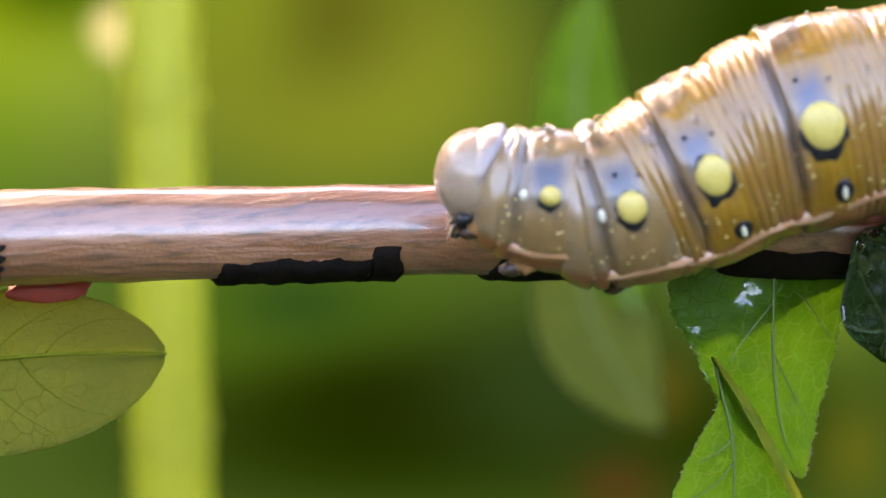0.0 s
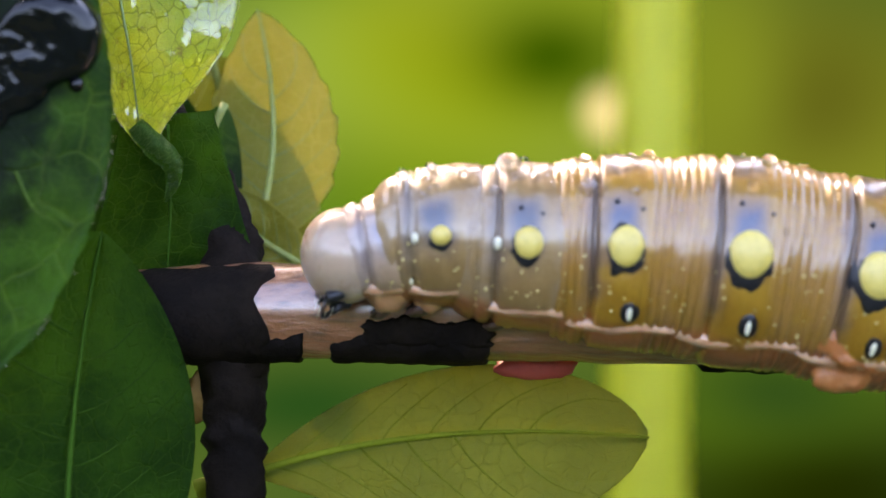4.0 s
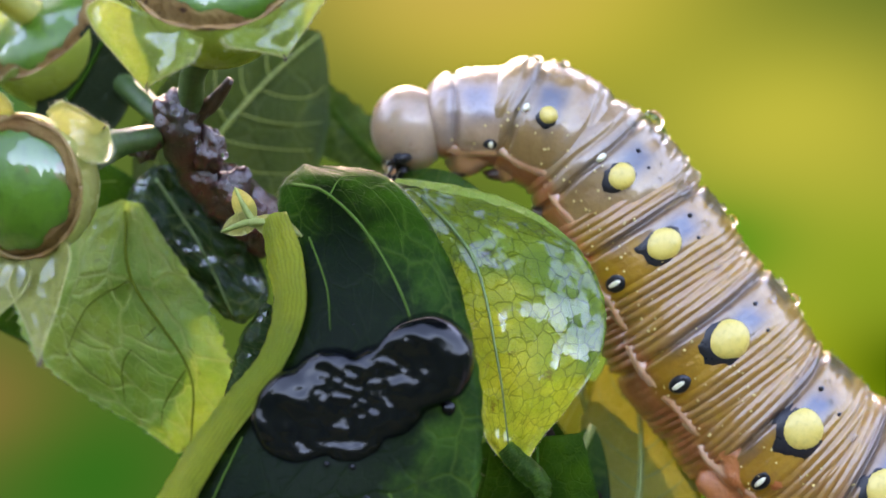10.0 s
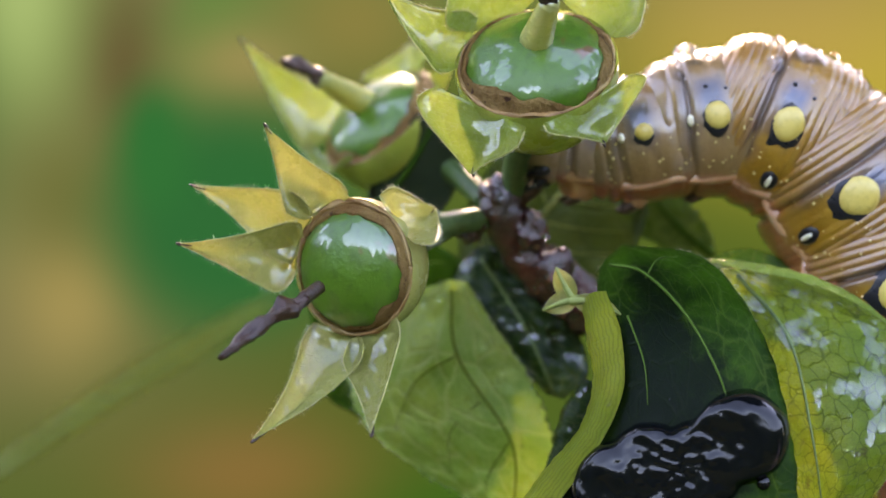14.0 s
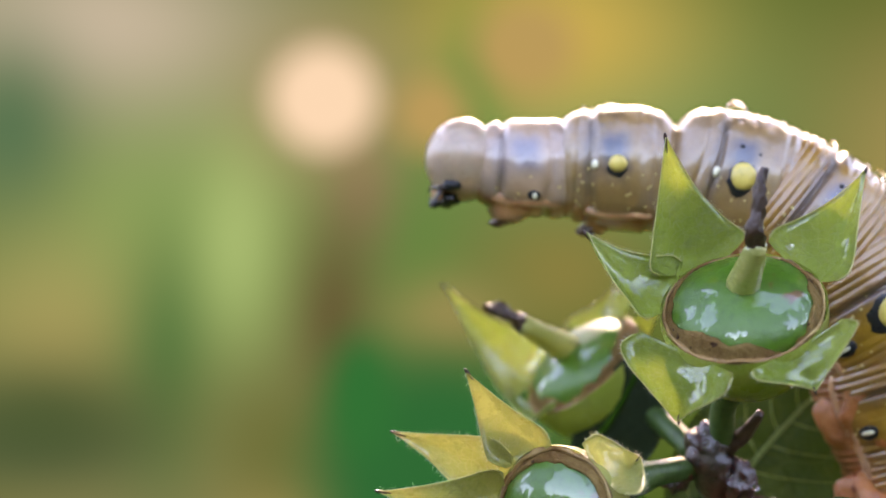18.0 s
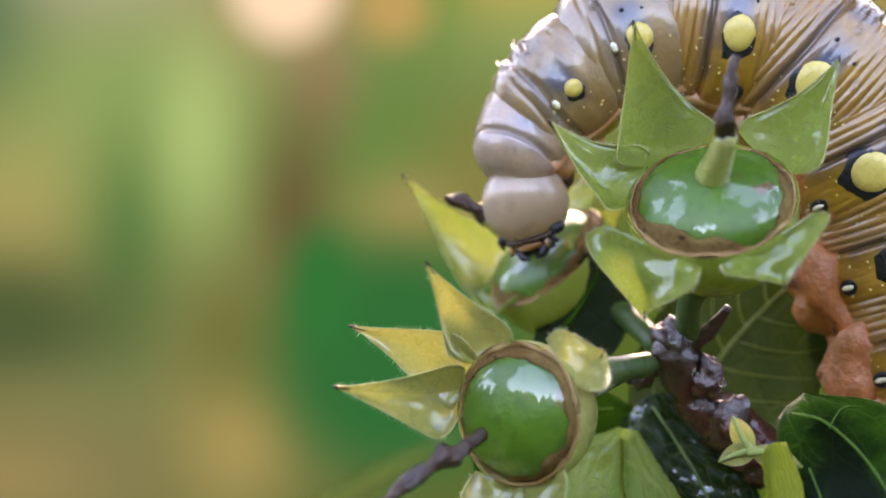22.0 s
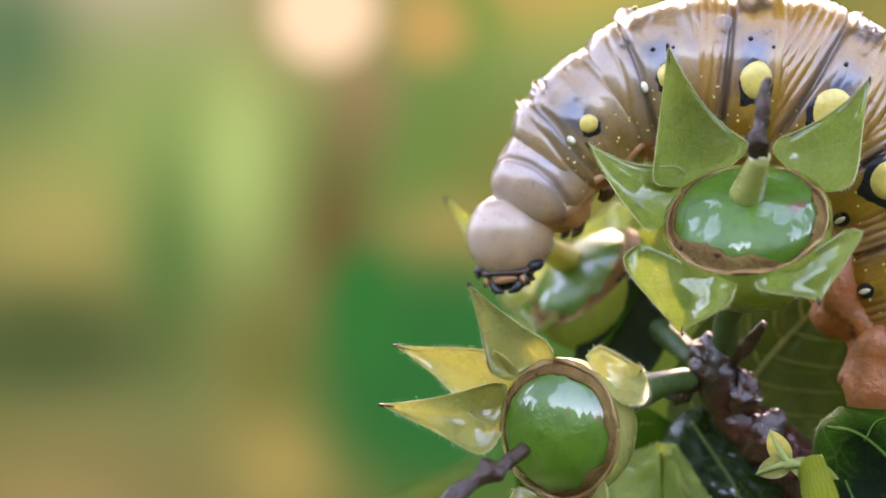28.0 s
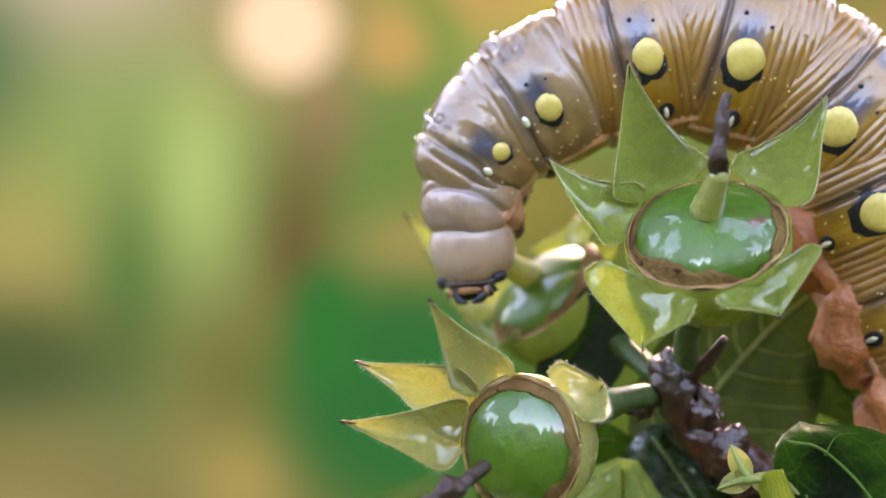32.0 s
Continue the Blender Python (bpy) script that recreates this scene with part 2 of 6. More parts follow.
SEPAL = leaf_material("sepal", (0.36, 0.46, 0.06), (0.5, 0.57, 0.12), (0.5, 0.56, 0.22), 0.3, 0.35, cells=40.0, wet=0.2, film=240, dry=0.47, glow=(0.4, 0.48, 0.12), brown=0.25)
SEPAL_YELLOW = leaf_material("sepal_yellow", (0.46, 0.47, 0.12), (0.58, 0.57, 0.19), (0.6, 0.55, 0.22), 0.35, 0.35, cells=40.0, wet=0.2, film=240, dry=0.47, glow=(0.4, 0.44, 0.13), brown=0.3)
VEIN = plain("vein", (0.3, 0.38, 0.09), (0.36, 0.42, 0.12), through=0.3)
VEIN_MOSS = plain("vein_moss", (0.14, 0.17, 0.009), (0.18, 0.21, 0.014), rough=0.75, spec=0.08)
VEIN_OLIVE = plain("vein_olive", (0.09, 0.12, 0.008), (0.12, 0.15, 0.012), rough=0.8, spec=0.05)
VEIN_LEAF = plain("vein_leaf", (0.05, 0.11, 0.014), (0.07, 0.14, 0.02), rough=0.6, spec=0.1)
VEIN_DEEP = plain("vein_deep", (0.02, 0.07, 0.006), (0.032, 0.09, 0.008), rough=0.7, spec=0.05)
VEIN_DARK = plain("vein_dark", (0.1, 0.17, 0.035), (0.14, 0.21, 0.05))


def bark_material():
    """Wet twig bark: fibres along the twig, reddish brown below a pale film."""
    m, n, l = nodes_of("bark")
    o = object_space(n)
    stretch = n.new("ShaderNodeMapping")
    stretch.inputs["Scale"].default_value = (0.12, 1.0, 1.0)
    l.new(o, stretch.inputs["Vector"])
    v = stretch.outputs[0]
    fibre, big, fine = noise_of(n, l, v, 1500, 5), noise_of(n, l, v, 330, 4), noise_of(n, l, o, 2600, 4)
    c = mix_colour(n, l, ramp(n, l, big, 0.35, 0.65), (0.27, 0.08, 0.028), (0.4, 0.16, 0.075))
    c = mix_colour(n, l, ramp(n, l, fibre, 0.45, 0.75), c, (0.12, 0.045, 0.022))
    h = calc(n, l, "ADD", calc(n, l, "MULTIPLY", fibre, 1.2), calc(n, l, "ADD", big, calc(n, l, "MULTIPLY", fine, 0.4)))
    return finish(m, n, l, c, calc(n, l, "ADD", calc(n, l, "MULTIPLY", fibre, 0.3), 0.2), h, 0.8, 0.0004, coat=1.0, gloss=(0.22, 2.0), even=True)


BARK = bark_material()
BARK_BLACK = plain("bark_black", (0.008, 0.006, 0.005), (0.016, 0.011, 0.008), 900, 0.7, 0.8, spec=0.04)
STEM_RED = plain("stem_red", (0.075, 0.007, 0.004), (0.016, 0.003, 0.002), 700, 0.3, 1.0, coat=0.7, spots=(0.13, 0.022, 0.01))
STALK = plain("stalk", (0.035, 0.08, 0.014), (0.06, 0.12, 0.025), 700, 0.45, coat=0.1, through=0.1)
STALK_YELLOW = plain("stalk_yellow", (0.62, 0.6, 0.03), (0.68, 0.64, 0.04), 100, 0.5, through=0.5)
RED_BIT = plain("red_bit", (0.4, 0.06, 0.045), (0.45, 0.1, 0.07), 500, 0.5, through=0.3)
CAPSULE = plain("capsule", (0.03, 0.1, 0.004), (0.065, 0.16, 0.01), 420, 0.35, 0.45, film=420, spots=(0.16, 0.075, 0.02))
CAPSULE_RIM = plain("capsule_rim", (0.26, 0.12, 0.035), (0.4, 0.26, 0.09), 900, 0.45, 0.7)
DRIED = plain("dried", (0.035, 0.013, 0.006), (0.065, 0.025, 0.011), 1200, 0.35, 1.0, coat=0.3, spec=0.4)
SEPAL_EDGE = plain("sepal_edge", (0.5, 0.5, 0.14), (0.58, 0.55, 0.2), 900, 0.5, through=0.4)
SCAR = plain("scar", (0.3, 0.15, 0.045), (0.45, 0.28, 0.09), 1100, 0.6, 1.4, spec=0.25, spots=(0.1, 0.04, 0.015))
GOO = plain("goo", (0.002, 0.0025, 0.003), (0.003, 0.0035, 0.005), 300, 0.13, 0.06, spec=0.4)
HAIR = plain("hair", (0.7, 0.65, 0.4), (0.75, 0.7, 0.5), through=0.4)


def water_material():
    m, n, l = nodes_of("water_drop")
    g, out = n.new("ShaderNodeBsdfGlass"), n.new("ShaderNodeOutputMaterial")
    g.inputs["IOR"].default_value, g.inputs["Roughness"].default_value = 1.33, 0.0
    l.new(g.outputs[0], out.inputs[0])
    return m


WATER = water_material()


# ---- mesh helpers ----
def mesh_of(name, bm, mat, smooth=True):
    me = bpy.data.meshes.new(name)
    bm.normal_update()
    bm.to_mesh(me)
    bm.free()
    if smooth:
        me.shade_smooth()
    me.materials.append(mat)
    return me


def part(name, bm, mat, parent=None, label=""):
    ob = new(name, bm if isinstance(bm, bpy.types.Mesh) else mesh_of(name, bm, mat))
    if parent is not None:
        ob.parent = parent
    return tagged(ob, label)


def thing(name, at, label, category, group="", kind=""):
    ob = new(name)
    ob.empty_display_size = 0.002
    ob.location = Vector(at) * MM
    return tagged(ob, label, category, group, kind)


def grid_mesh(bm, rows, closed=False, uvs=None):
    """Faces between rows of points; closed: each row is a ring."""
    vs = [[bm.verts.new(p) for p in row] for row in rows]
    layer = bm.loops.layers.uv.verify()
    wide = len(rows[0])
    for i in range(len(rows) - 1):
        for j in range(wide if closed else wide - 1):
            k = (j + 1) % wide
            f = bm.faces.new((vs[i][j], vs[i][k], vs[i + 1][k], vs[i + 1][j]))
            if uvs:
                for loop, (a, b) in zip(f.loops, ((i, j), (i, j + 1), (i + 1, j + 1), (i + 1, j))):
                    loop[layer].uv = uvs(a, b)
    return vs


def spline(points, n):
    """n + 1 points of a smooth curve through the given ones."""
    ps = [Vector(p) for p in points]
    ps = [2 * ps[0] - ps[1]] + ps + [2 * ps[-1] - ps[-2]]
    out = []
    for i in range(n + 1):
        s = i / n * (len(ps) - 3)
        k = min(int(s), len(ps) - 4)
        u = s - k
        a, b, c, d = ps[k:k + 4]
        out.append(0.5 * (2 * b + (c - a) * u + (2 * a - 5 * b + 4 * c - d) * u * u + (3 * b - a - 3 * c + d) * u ** 3))
    return out


def tube(points, radii, sides=10, steps=16, rough=0.0, seed=0):
    """A bmesh tube in metres along points given in millimetres, closed at the ends."""
    bm = bmesh.new()
    line = spline(points, steps)
    rows, side = [], None
    for i, p in enumerate(line):
        d = (line[min(i + 1, steps)] - line[max(i - 1, 0)]).normalized()
        if side is None:
            side = d.orthogonal().normalized()
        side = (side - d * side.dot(d)).normalized()
        up = d.cross(side)
        s = i / steps * (len(radii) - 1)
        k = min(int(s), len(radii) - 2)
        r = radii[k] + (radii[k + 1] - radii[k]) * (s - k)
        ring = []
        for j in range(sides):
            a = 2 * math.pi * j / sides
            w = r * (1 + rough * noise.noise((p.x * 0.9 + seed, p.z * 0.9 + math.cos(a) * 1.3, math.sin(a) * 1.3)))
            ring.append((p + side * (w * math.cos(a)) + up * (w * math.sin(a))) * MM)
        rows.append(ring)
    vs = grid_mesh(bm, rows, True)
    bm.faces.new(vs[0][::-1]), bm.faces.new(vs[-1])
    bmesh.ops.recalc_face_normals(bm, faces=bm.faces)
    return bm


def ball(at, radius, squash=(1, 1, 1), u=14, v=10, lump=0.0, seed=0):
    bm = bmesh.new()
    bmesh.ops.create_uvsphere(bm, u_segments=u, v_segments=v, radius=1)
    for w in bm.verts:
        q = w.co.copy()
        k = 1 + lump * (noise.noise(q * 1.7 + Vector((seed, seed, 0))) + 0.3 * noise.noise(q * 5 + Vector((0, seed, seed))))
        w.co = (Vector(at) + Vector([q[i] * squash[i] * radius * k for i in range(3)])) * MM
    return bm


# ---- leaves ----
def leaf(name, base, bend, tip, left, right, face, mat, label, vein=VEIN, cup=0.0, roll_left=0.0, roll_right=0.0, teeth=0.0, ripple=0.0,
         blunt=0.55, veins=6, seed=1, stalk=None, category="leaf", group="leaves of the plant", tip_curl=0.0, thick=0.25, ends=None):
    """A blade along base-bend-tip (mm) with its two half widths, facing `face`; rolled margins, teeth and ripples. Blade, midrib, veins."""
    base, bend, tip, face = Vector(base), Vector(bend), Vector(tip), Vector(face).normalized()
    ob = thing(name, base, label, category, group)
    long, wide = 34, 22
    rnd = random.Random(seed)
    phase = rnd.random() * 9

    def spine_at(s):
        return base * (1 - s) ** 2 + bend * 2 * s * (1 - s) + tip * s * s

    def profile(s):
        a, b = ends or (0.9 * blunt + 0.25, 1.2 - 0.7 * blunt)
        peak = (a / (a + b)) ** a * (b / (a + b)) ** b
        return max(s, 0) ** a * max(1 - s, 0) ** b / peak

    def place(s, v, lift=0.0):
        p = spine_at(s)
        d = (spine_at(min(s + 0.01, 1)) - spine_at(max(s - 0.01, 0))).normalized()
        n = (face - d * face.dot(d)).normalized()
        side = n.cross(d)
        half = right if v > 0 else left
        w = profile(s) * half
        tooth = 1 + teeth * (0.5 - (s * 26 + phase) % 1.0) * abs(v) ** 6
        x = abs(v) * w * tooth
        roll = (roll_right if v > 0 else roll_left)
        out, up = x, cup * x * x / max(half, 1)
        if roll:
            edge = 0.45
            if abs(v) > edge:
                arc = (abs(v) - edge) * w
                r = w * (1 - edge) / max(abs(roll), 0.01)
                a = arc / max(r, 1e-4)
                out = edge * w + r * math.sin(a)
                up += math.copysign(r * (1 - math.cos(a)), roll)
        up += ripple * abs(v) * math.sin(s * 14 + phase + (2 if v > 0 else 0)) * half * 0.12
        up += ripple * noise.noise((s * 3 + seed, v * 2, seed * 0.7)) * half * 0.2
        up -= 0.035 * half * math.exp(-(v * 9) ** 2)
        up += tip_curl * max(s - 0.7, 0) ** 2 * 10
        return (p + side * math.copysign(out, v) + n * (up + lift)) - base

    bm = bmesh.new()
    rows = [[place(0.004 + 0.992 * i / long, -1 + 2 * j / wide) * MM for j in range(wide + 1)] for i in range(long + 1)]
    span = (tip - base).length
    grid_mesh(bm, rows, uvs=lambda i, j: (i / long * span / 40, (j / wide - 0.5) * (left + right) / 40))
    bmesh.ops.solidify(bm, geom=bm.faces[:], thickness=thick * MM)
    blade = part("blade", bm, mat, ob)
    rib = [place(i / 14, 0.0, 0.12) for i in range(15)]
    part("midrib", tube(rib, [0.5 * thick + 0.2, 0.22, 0.1], 6, 20), vein, ob)
    for k in range(veins):
        for sgn in (-1, 1):
            if (left if sgn < 0 else right) < 2:
                continue
            s0 = 0.1 + 0.72 * k / veins + 0.03 * sgn
            pts = [place(min(s0 + 0.2 * q ** 1.4, 0.97), sgn * q * 0.88, 0.06) for q in (0.02, 0.25, 0.5, 0.75, 1.0)]
            part("vein", tube(pts, [0.08, 0.06, 0.03], 4, 10), vein, ob)
    if stalk:
        part("petiole", tube([Vector(q) - base for q in stalk] + [Vector((0, 0, 0))], [0.8, 0.6, 0.5], 8, 12, 0.15), vein, ob)
    return ob


VIEW = Vector((0, -1, 0))


def ribbon(points, halves, face, bow):
    """A bowed strip of leaf along points (mm), with small teeth on one margin."""
    bm = bmesh.new()
    steps = 90
    line, face = spline(points, steps), Vector(face).normalized()
    rows = []
    for i, p in enumerate(line):
        d = (line[min(i + 1, steps)] - line[max(i - 1, 0)]).normalized()
        n = (face - d * face.dot(d)).normalized()
        side = n.cross(d)
        s = i / steps * (len(halves) - 1)
        k = min(int(s), len(halves) - 2)
        w = halves[k] + (halves[k + 1] - halves[k]) * (s - k)
        w *= 1 + 0.12 * noise.noise((i * 0.11, 3, 1))
        row = []
        for q in range(11):
            v = -1 + q / 5
            out = v * w * (1 + (0.12 * ((i * 0.37) % 1) if q == 0 else 0))
            row.append((p + side * out + n * (bow * w * (1 - v * v) + 0.12 * noise.noise((i * 0.2, v * 2, 7)))) * MM)
        rows.append(row)
    grid_mesh(bm, rows, uvs=lambda a, b: (a / steps * 1.6, b / 10 * 0.1))
    bmesh.ops.solidify(bm, geom=bm.faces[:], thickness=0.3 * MM)
    return bm



def hairs(parent, lines, count, length, seed):
    """Short pale hairs in one mesh on a thing, strewn along lines of (root, outward direction) in mm."""
    rnd = random.Random(seed)
    bm = bmesh.new()
    for line in lines:
        for _ in range(count):
            k = rnd.randrange(len(line) - 1)
            u = rnd.random()
            root = Vector(line[k][0]).lerp(Vector(line[k + 1][0]), u)
            way = (Vector(line[k][1]) + Vector([rnd.uniform(-0.7, 0.7) for _ in range(3)])).normalized() * length * rnd.uniform(0.4, 1.3)
            side = way.orthogonal().normalized() * 0.012
            bm.faces.new([bm.verts.new(q * MM) for q in (root - side, root + side, root + way)])
    tagged(part("hairs", bm, HAIR, parent), kind="stuff")


def blade_between(name, left, right, depth, bulge, mat, label, veins=(), vein=VEIN, teeth=0.0, wave=0.25, seed=1, uv_size=(1.0, 0.45), fringe=0.0, thick=0.28):
    """A leaf blade between two margins (x, z in mm, base to tip) that hangs at depth(z), bulging to the front; veins: lines of (s, v) on it."""
    long, wide = 64, 30
    edge = [spline([(x, depth(z), z) for x, z in side], long) for side in (left, right)]
    base = edge[0][0]
    ob = thing(name, base, label, "leaf", "leaves of the plant")

    def place(s, v, lift=0.0):
        k = min(int(s * long), long - 1)
        u = s * long - k
        a, b = edge[0][k].lerp(edge[0][k + 1], u), edge[1][k].lerp(edge[1][k + 1], u)
        tooth = teeth * (0.5 - (s * 24 + seed * 0.37) % 1.0) * (1 if v in (0.0, 1.0) else 0)
        p = a.lerp(b, v + (tooth if v > 0.5 else -tooth))
        half = (b - a).length * 0.5
        p.y -= bulge * (1 - (2 * v - 1) ** 2) * min(half / 7, 1) + lift
        p.y += wave * (noise.noise((s * 4 + seed, v * 2.2, seed)) + 0.35 * noise.noise((s * 13, v * 7, seed + 3)))
        return p - base

    bm = bmesh.new()
    rows = [[place(i / long, j / wide) * MM for j in range(wide + 1)] for i in range(long + 1)]
    grid_mesh(bm, rows, uvs=lambda i, j: (i / long * uv_size[0], j / wide * uv_size[1]))
    bmesh.ops.solidify(bm, geom=bm.faces[:], thickness=thick * MM)
    part("blade", bm, mat, ob)
    for k, line in enumerate(veins):
        part("midrib" if k == 0 else "vein", tube([place(q, w, 0.1) for q, w in line], [0.15, 0.12, 0.06] if k == 0 else [0.08, 0.06, 0.03], 6, 24), vein, ob)
    if fringe:
        hairs(ob, [[(rows[i][q] / MM, (rows[i][q] - rows[i][15]).normalized()) for i in range(1, long)] for q in (0, wide)], 130, fringe, seed)
    return ob


# ---- setting: ground and far greenery ----
def ground():
    m, n, l = nodes_of("meadow_ground")
    v = object_space(n)
    c = mix_colour(n, l, ramp(n, l, noise_of(n, l, v, 6), 0.35, 0.65), (0.03, 0.08, 0.015), (0.1, 0.12, 0.03))
    c = mix_colour(n, l, ramp(n, l, noise_of(n, l, v, 60), 0.45, 0.7), c, (0.07, 0.05, 0.025))
    finish(m, n, l, c, 0.9, noise_of(n, l, v, 90), 0.8, 0.02)
    bm = bmesh.new()
    n_side, size = 40, 400.0
    rows = [[Vector(((i / n_side - 0.5) * size, (j / n_side - 0.5) * size, -0.75 + 0.05 * noise.noise((i, j, 0)))) for i in range(n_side + 1)] for j in range(n_side + 1)]
    grid_mesh(bm, rows)
    tagged(part("ground", bm, m), "mossy green meadow ground far below the twig", "ground", kind="structure")


ground()


def backdrop():
    """Far greenery, a curved sheet well behind everything that glows by itself, in soft patches of green, lime and
    gold; blurred bright discs and a halo are painted in.
    """
    m, n, l = nodes_of("far_greenery_glow")
    v = object_space(n)
    sep = n.new("ShaderNodeSeparateXYZ")
    l.new(v, sep.inputs[0])
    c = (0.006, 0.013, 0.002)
    for soft, rows in ((0.0, PATCHES_EAST), (0.0, PATCHES_EAST_NEAR), (0.0, PATCHES_MIDDLE), (0.0, PATCHES_MIDDLE_NEAR), (0.0, PATCHES_WEST), (0.0, PATCHES_WEST_NEAR), (0.15, BLADES), (0.0, HALOS), (0.5, DISCS_WEST), (0.06, DISCS_EAST)):
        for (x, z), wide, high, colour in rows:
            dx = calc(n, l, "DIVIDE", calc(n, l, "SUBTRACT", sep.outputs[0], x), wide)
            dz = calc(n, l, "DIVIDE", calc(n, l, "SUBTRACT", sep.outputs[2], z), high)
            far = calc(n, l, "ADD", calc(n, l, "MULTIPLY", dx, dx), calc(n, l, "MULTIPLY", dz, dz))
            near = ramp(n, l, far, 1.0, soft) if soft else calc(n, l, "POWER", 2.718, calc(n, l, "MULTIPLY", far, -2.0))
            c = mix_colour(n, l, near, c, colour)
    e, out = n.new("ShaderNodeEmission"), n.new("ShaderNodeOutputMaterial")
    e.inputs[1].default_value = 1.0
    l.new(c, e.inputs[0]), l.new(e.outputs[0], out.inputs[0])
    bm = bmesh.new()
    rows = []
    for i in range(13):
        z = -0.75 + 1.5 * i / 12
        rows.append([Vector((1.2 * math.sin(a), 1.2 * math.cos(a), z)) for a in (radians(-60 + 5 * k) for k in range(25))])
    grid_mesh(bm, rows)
    tagged(part("backdrop", bm, m), "glowing sheet painted as blurred far meadow greenery in green, lime and gold", "backdrop", kind="structure")


def added_hedge():
    """Unseen dark shrubs added behind the camera, with a ragged top, which close the place and darken reflections."""
    bm = bmesh.new()
    for k in range(330):
        a = radians(65 + 230 * k / 330)
        r = 1.9 + 0.5 * noise.noise((k * 0.13, 1, 0))
        top = 0.45 + 0.3 * noise.noise((k * 0.09, 7, 0)) + 0.16 * noise.noise((k * 0.5, 3, 0))
        c = Vector((r * math.sin(a), r * math.cos(a), 0))
        side = Vector((math.cos(a), -math.sin(a), 0)) * 0.05
        vs = [bm.verts.new(p) for p in (c - side + Vector((0, 0, -0.75)), c + side + Vector((0, 0, -0.75)), c + side * 0.8 + Vector((0, 0, top * 0.7)), c + Vector((0, 0, top)), c - side * 0.8 + Vector((0, 0, top * 0.7)))]
        bm.faces.new(vs)
    tagged(part("backdrop", bm, plain("hedge_green", (0.02, 0.05, 0.01), (0.04, 0.08, 0.018), 12, 0.7, 1.0)), "unseen dark green shrubs added behind the camera to darken reflections", "backdrop", kind="structure")


added_hedge()


def added_canopy():
    """An unseen leafy crown on a limb, added overhead to block sky light; the open sky shows below its edge."""
    rnd = random.Random(8)
    bm = bmesh.new()
    for k in range(2600):
        a, r = rnd.uniform(0, 2 * math.pi), 0.85 * math.sqrt(rnd.random())
        c = Vector((1.6 * r * math.cos(a), 0.7 + r * math.sin(a), 1.65 + rnd.uniform(-0.12, 0.25)))
        d = Vector((rnd.uniform(-1, 1), rnd.uniform(-1, 1), rnd.uniform(-0.4, 0.4))).normalized() * rnd.uniform(0.08, 0.14)
        e = d.cross(Vector((rnd.uniform(-0.4, 0.4), rnd.uniform(-0.4, 0.4), 1))).normalized() * rnd.uniform(0.05, 0.08)
        bm.faces.new([bm.verts.new(p) for p in (c - d, c - d * 0.2 + e, c + d, c - d * 0.2 - e)])
    ob = thing("added_crown", (0, 0, 1650), "unseen dark green leafy crown added overhead to block sky light", "tree")
    tagged(ob, kind="structure")
    leaves = part("leaves", bm, plain("crown_green", (0.02, 0.05, 0.01), (0.05, 0.09, 0.02), 12, 0.6, 0.6), ob)
    leaves.location = (0, 0, -1.65)
    tagged(leaves, kind="stuff")
    part("limb", tube([(-1900, 500, -2400), (-1700, 400, -600), (-1200, 300, 60), (0, 0, 150), (900, -200, 200)], [110, 95, 70, 40, 15], 14, 24, 0.2), plain("limb_bark", (0.07, 0.05, 0.035), (0.11, 0.08, 0.05), 30, 0.8, 1.0), ob)


added_canopy()

# place of a patch on the far greenery (x, z), its half width and height in metres, the colour it glows in
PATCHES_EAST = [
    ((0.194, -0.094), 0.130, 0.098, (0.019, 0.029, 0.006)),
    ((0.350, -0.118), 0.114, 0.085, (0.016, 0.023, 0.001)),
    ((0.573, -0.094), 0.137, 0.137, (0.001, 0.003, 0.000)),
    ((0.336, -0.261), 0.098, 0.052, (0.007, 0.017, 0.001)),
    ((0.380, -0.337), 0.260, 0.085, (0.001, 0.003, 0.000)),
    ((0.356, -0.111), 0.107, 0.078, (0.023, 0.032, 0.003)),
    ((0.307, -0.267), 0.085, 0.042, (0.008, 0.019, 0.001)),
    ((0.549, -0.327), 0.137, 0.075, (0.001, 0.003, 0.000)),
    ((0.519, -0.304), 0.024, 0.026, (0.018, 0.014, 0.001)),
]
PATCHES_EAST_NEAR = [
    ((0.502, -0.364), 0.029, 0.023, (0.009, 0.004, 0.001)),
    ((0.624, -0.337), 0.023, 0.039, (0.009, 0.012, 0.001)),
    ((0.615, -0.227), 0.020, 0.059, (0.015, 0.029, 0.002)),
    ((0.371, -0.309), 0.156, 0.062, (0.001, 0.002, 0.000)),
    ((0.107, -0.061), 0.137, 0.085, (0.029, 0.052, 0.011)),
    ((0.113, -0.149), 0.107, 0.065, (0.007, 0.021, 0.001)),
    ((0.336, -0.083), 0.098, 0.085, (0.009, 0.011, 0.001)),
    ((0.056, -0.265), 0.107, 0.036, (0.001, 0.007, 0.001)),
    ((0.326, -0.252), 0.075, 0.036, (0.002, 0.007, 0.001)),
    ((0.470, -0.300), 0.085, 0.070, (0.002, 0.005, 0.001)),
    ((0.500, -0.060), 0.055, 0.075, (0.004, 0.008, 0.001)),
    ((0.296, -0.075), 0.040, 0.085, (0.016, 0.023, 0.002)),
]
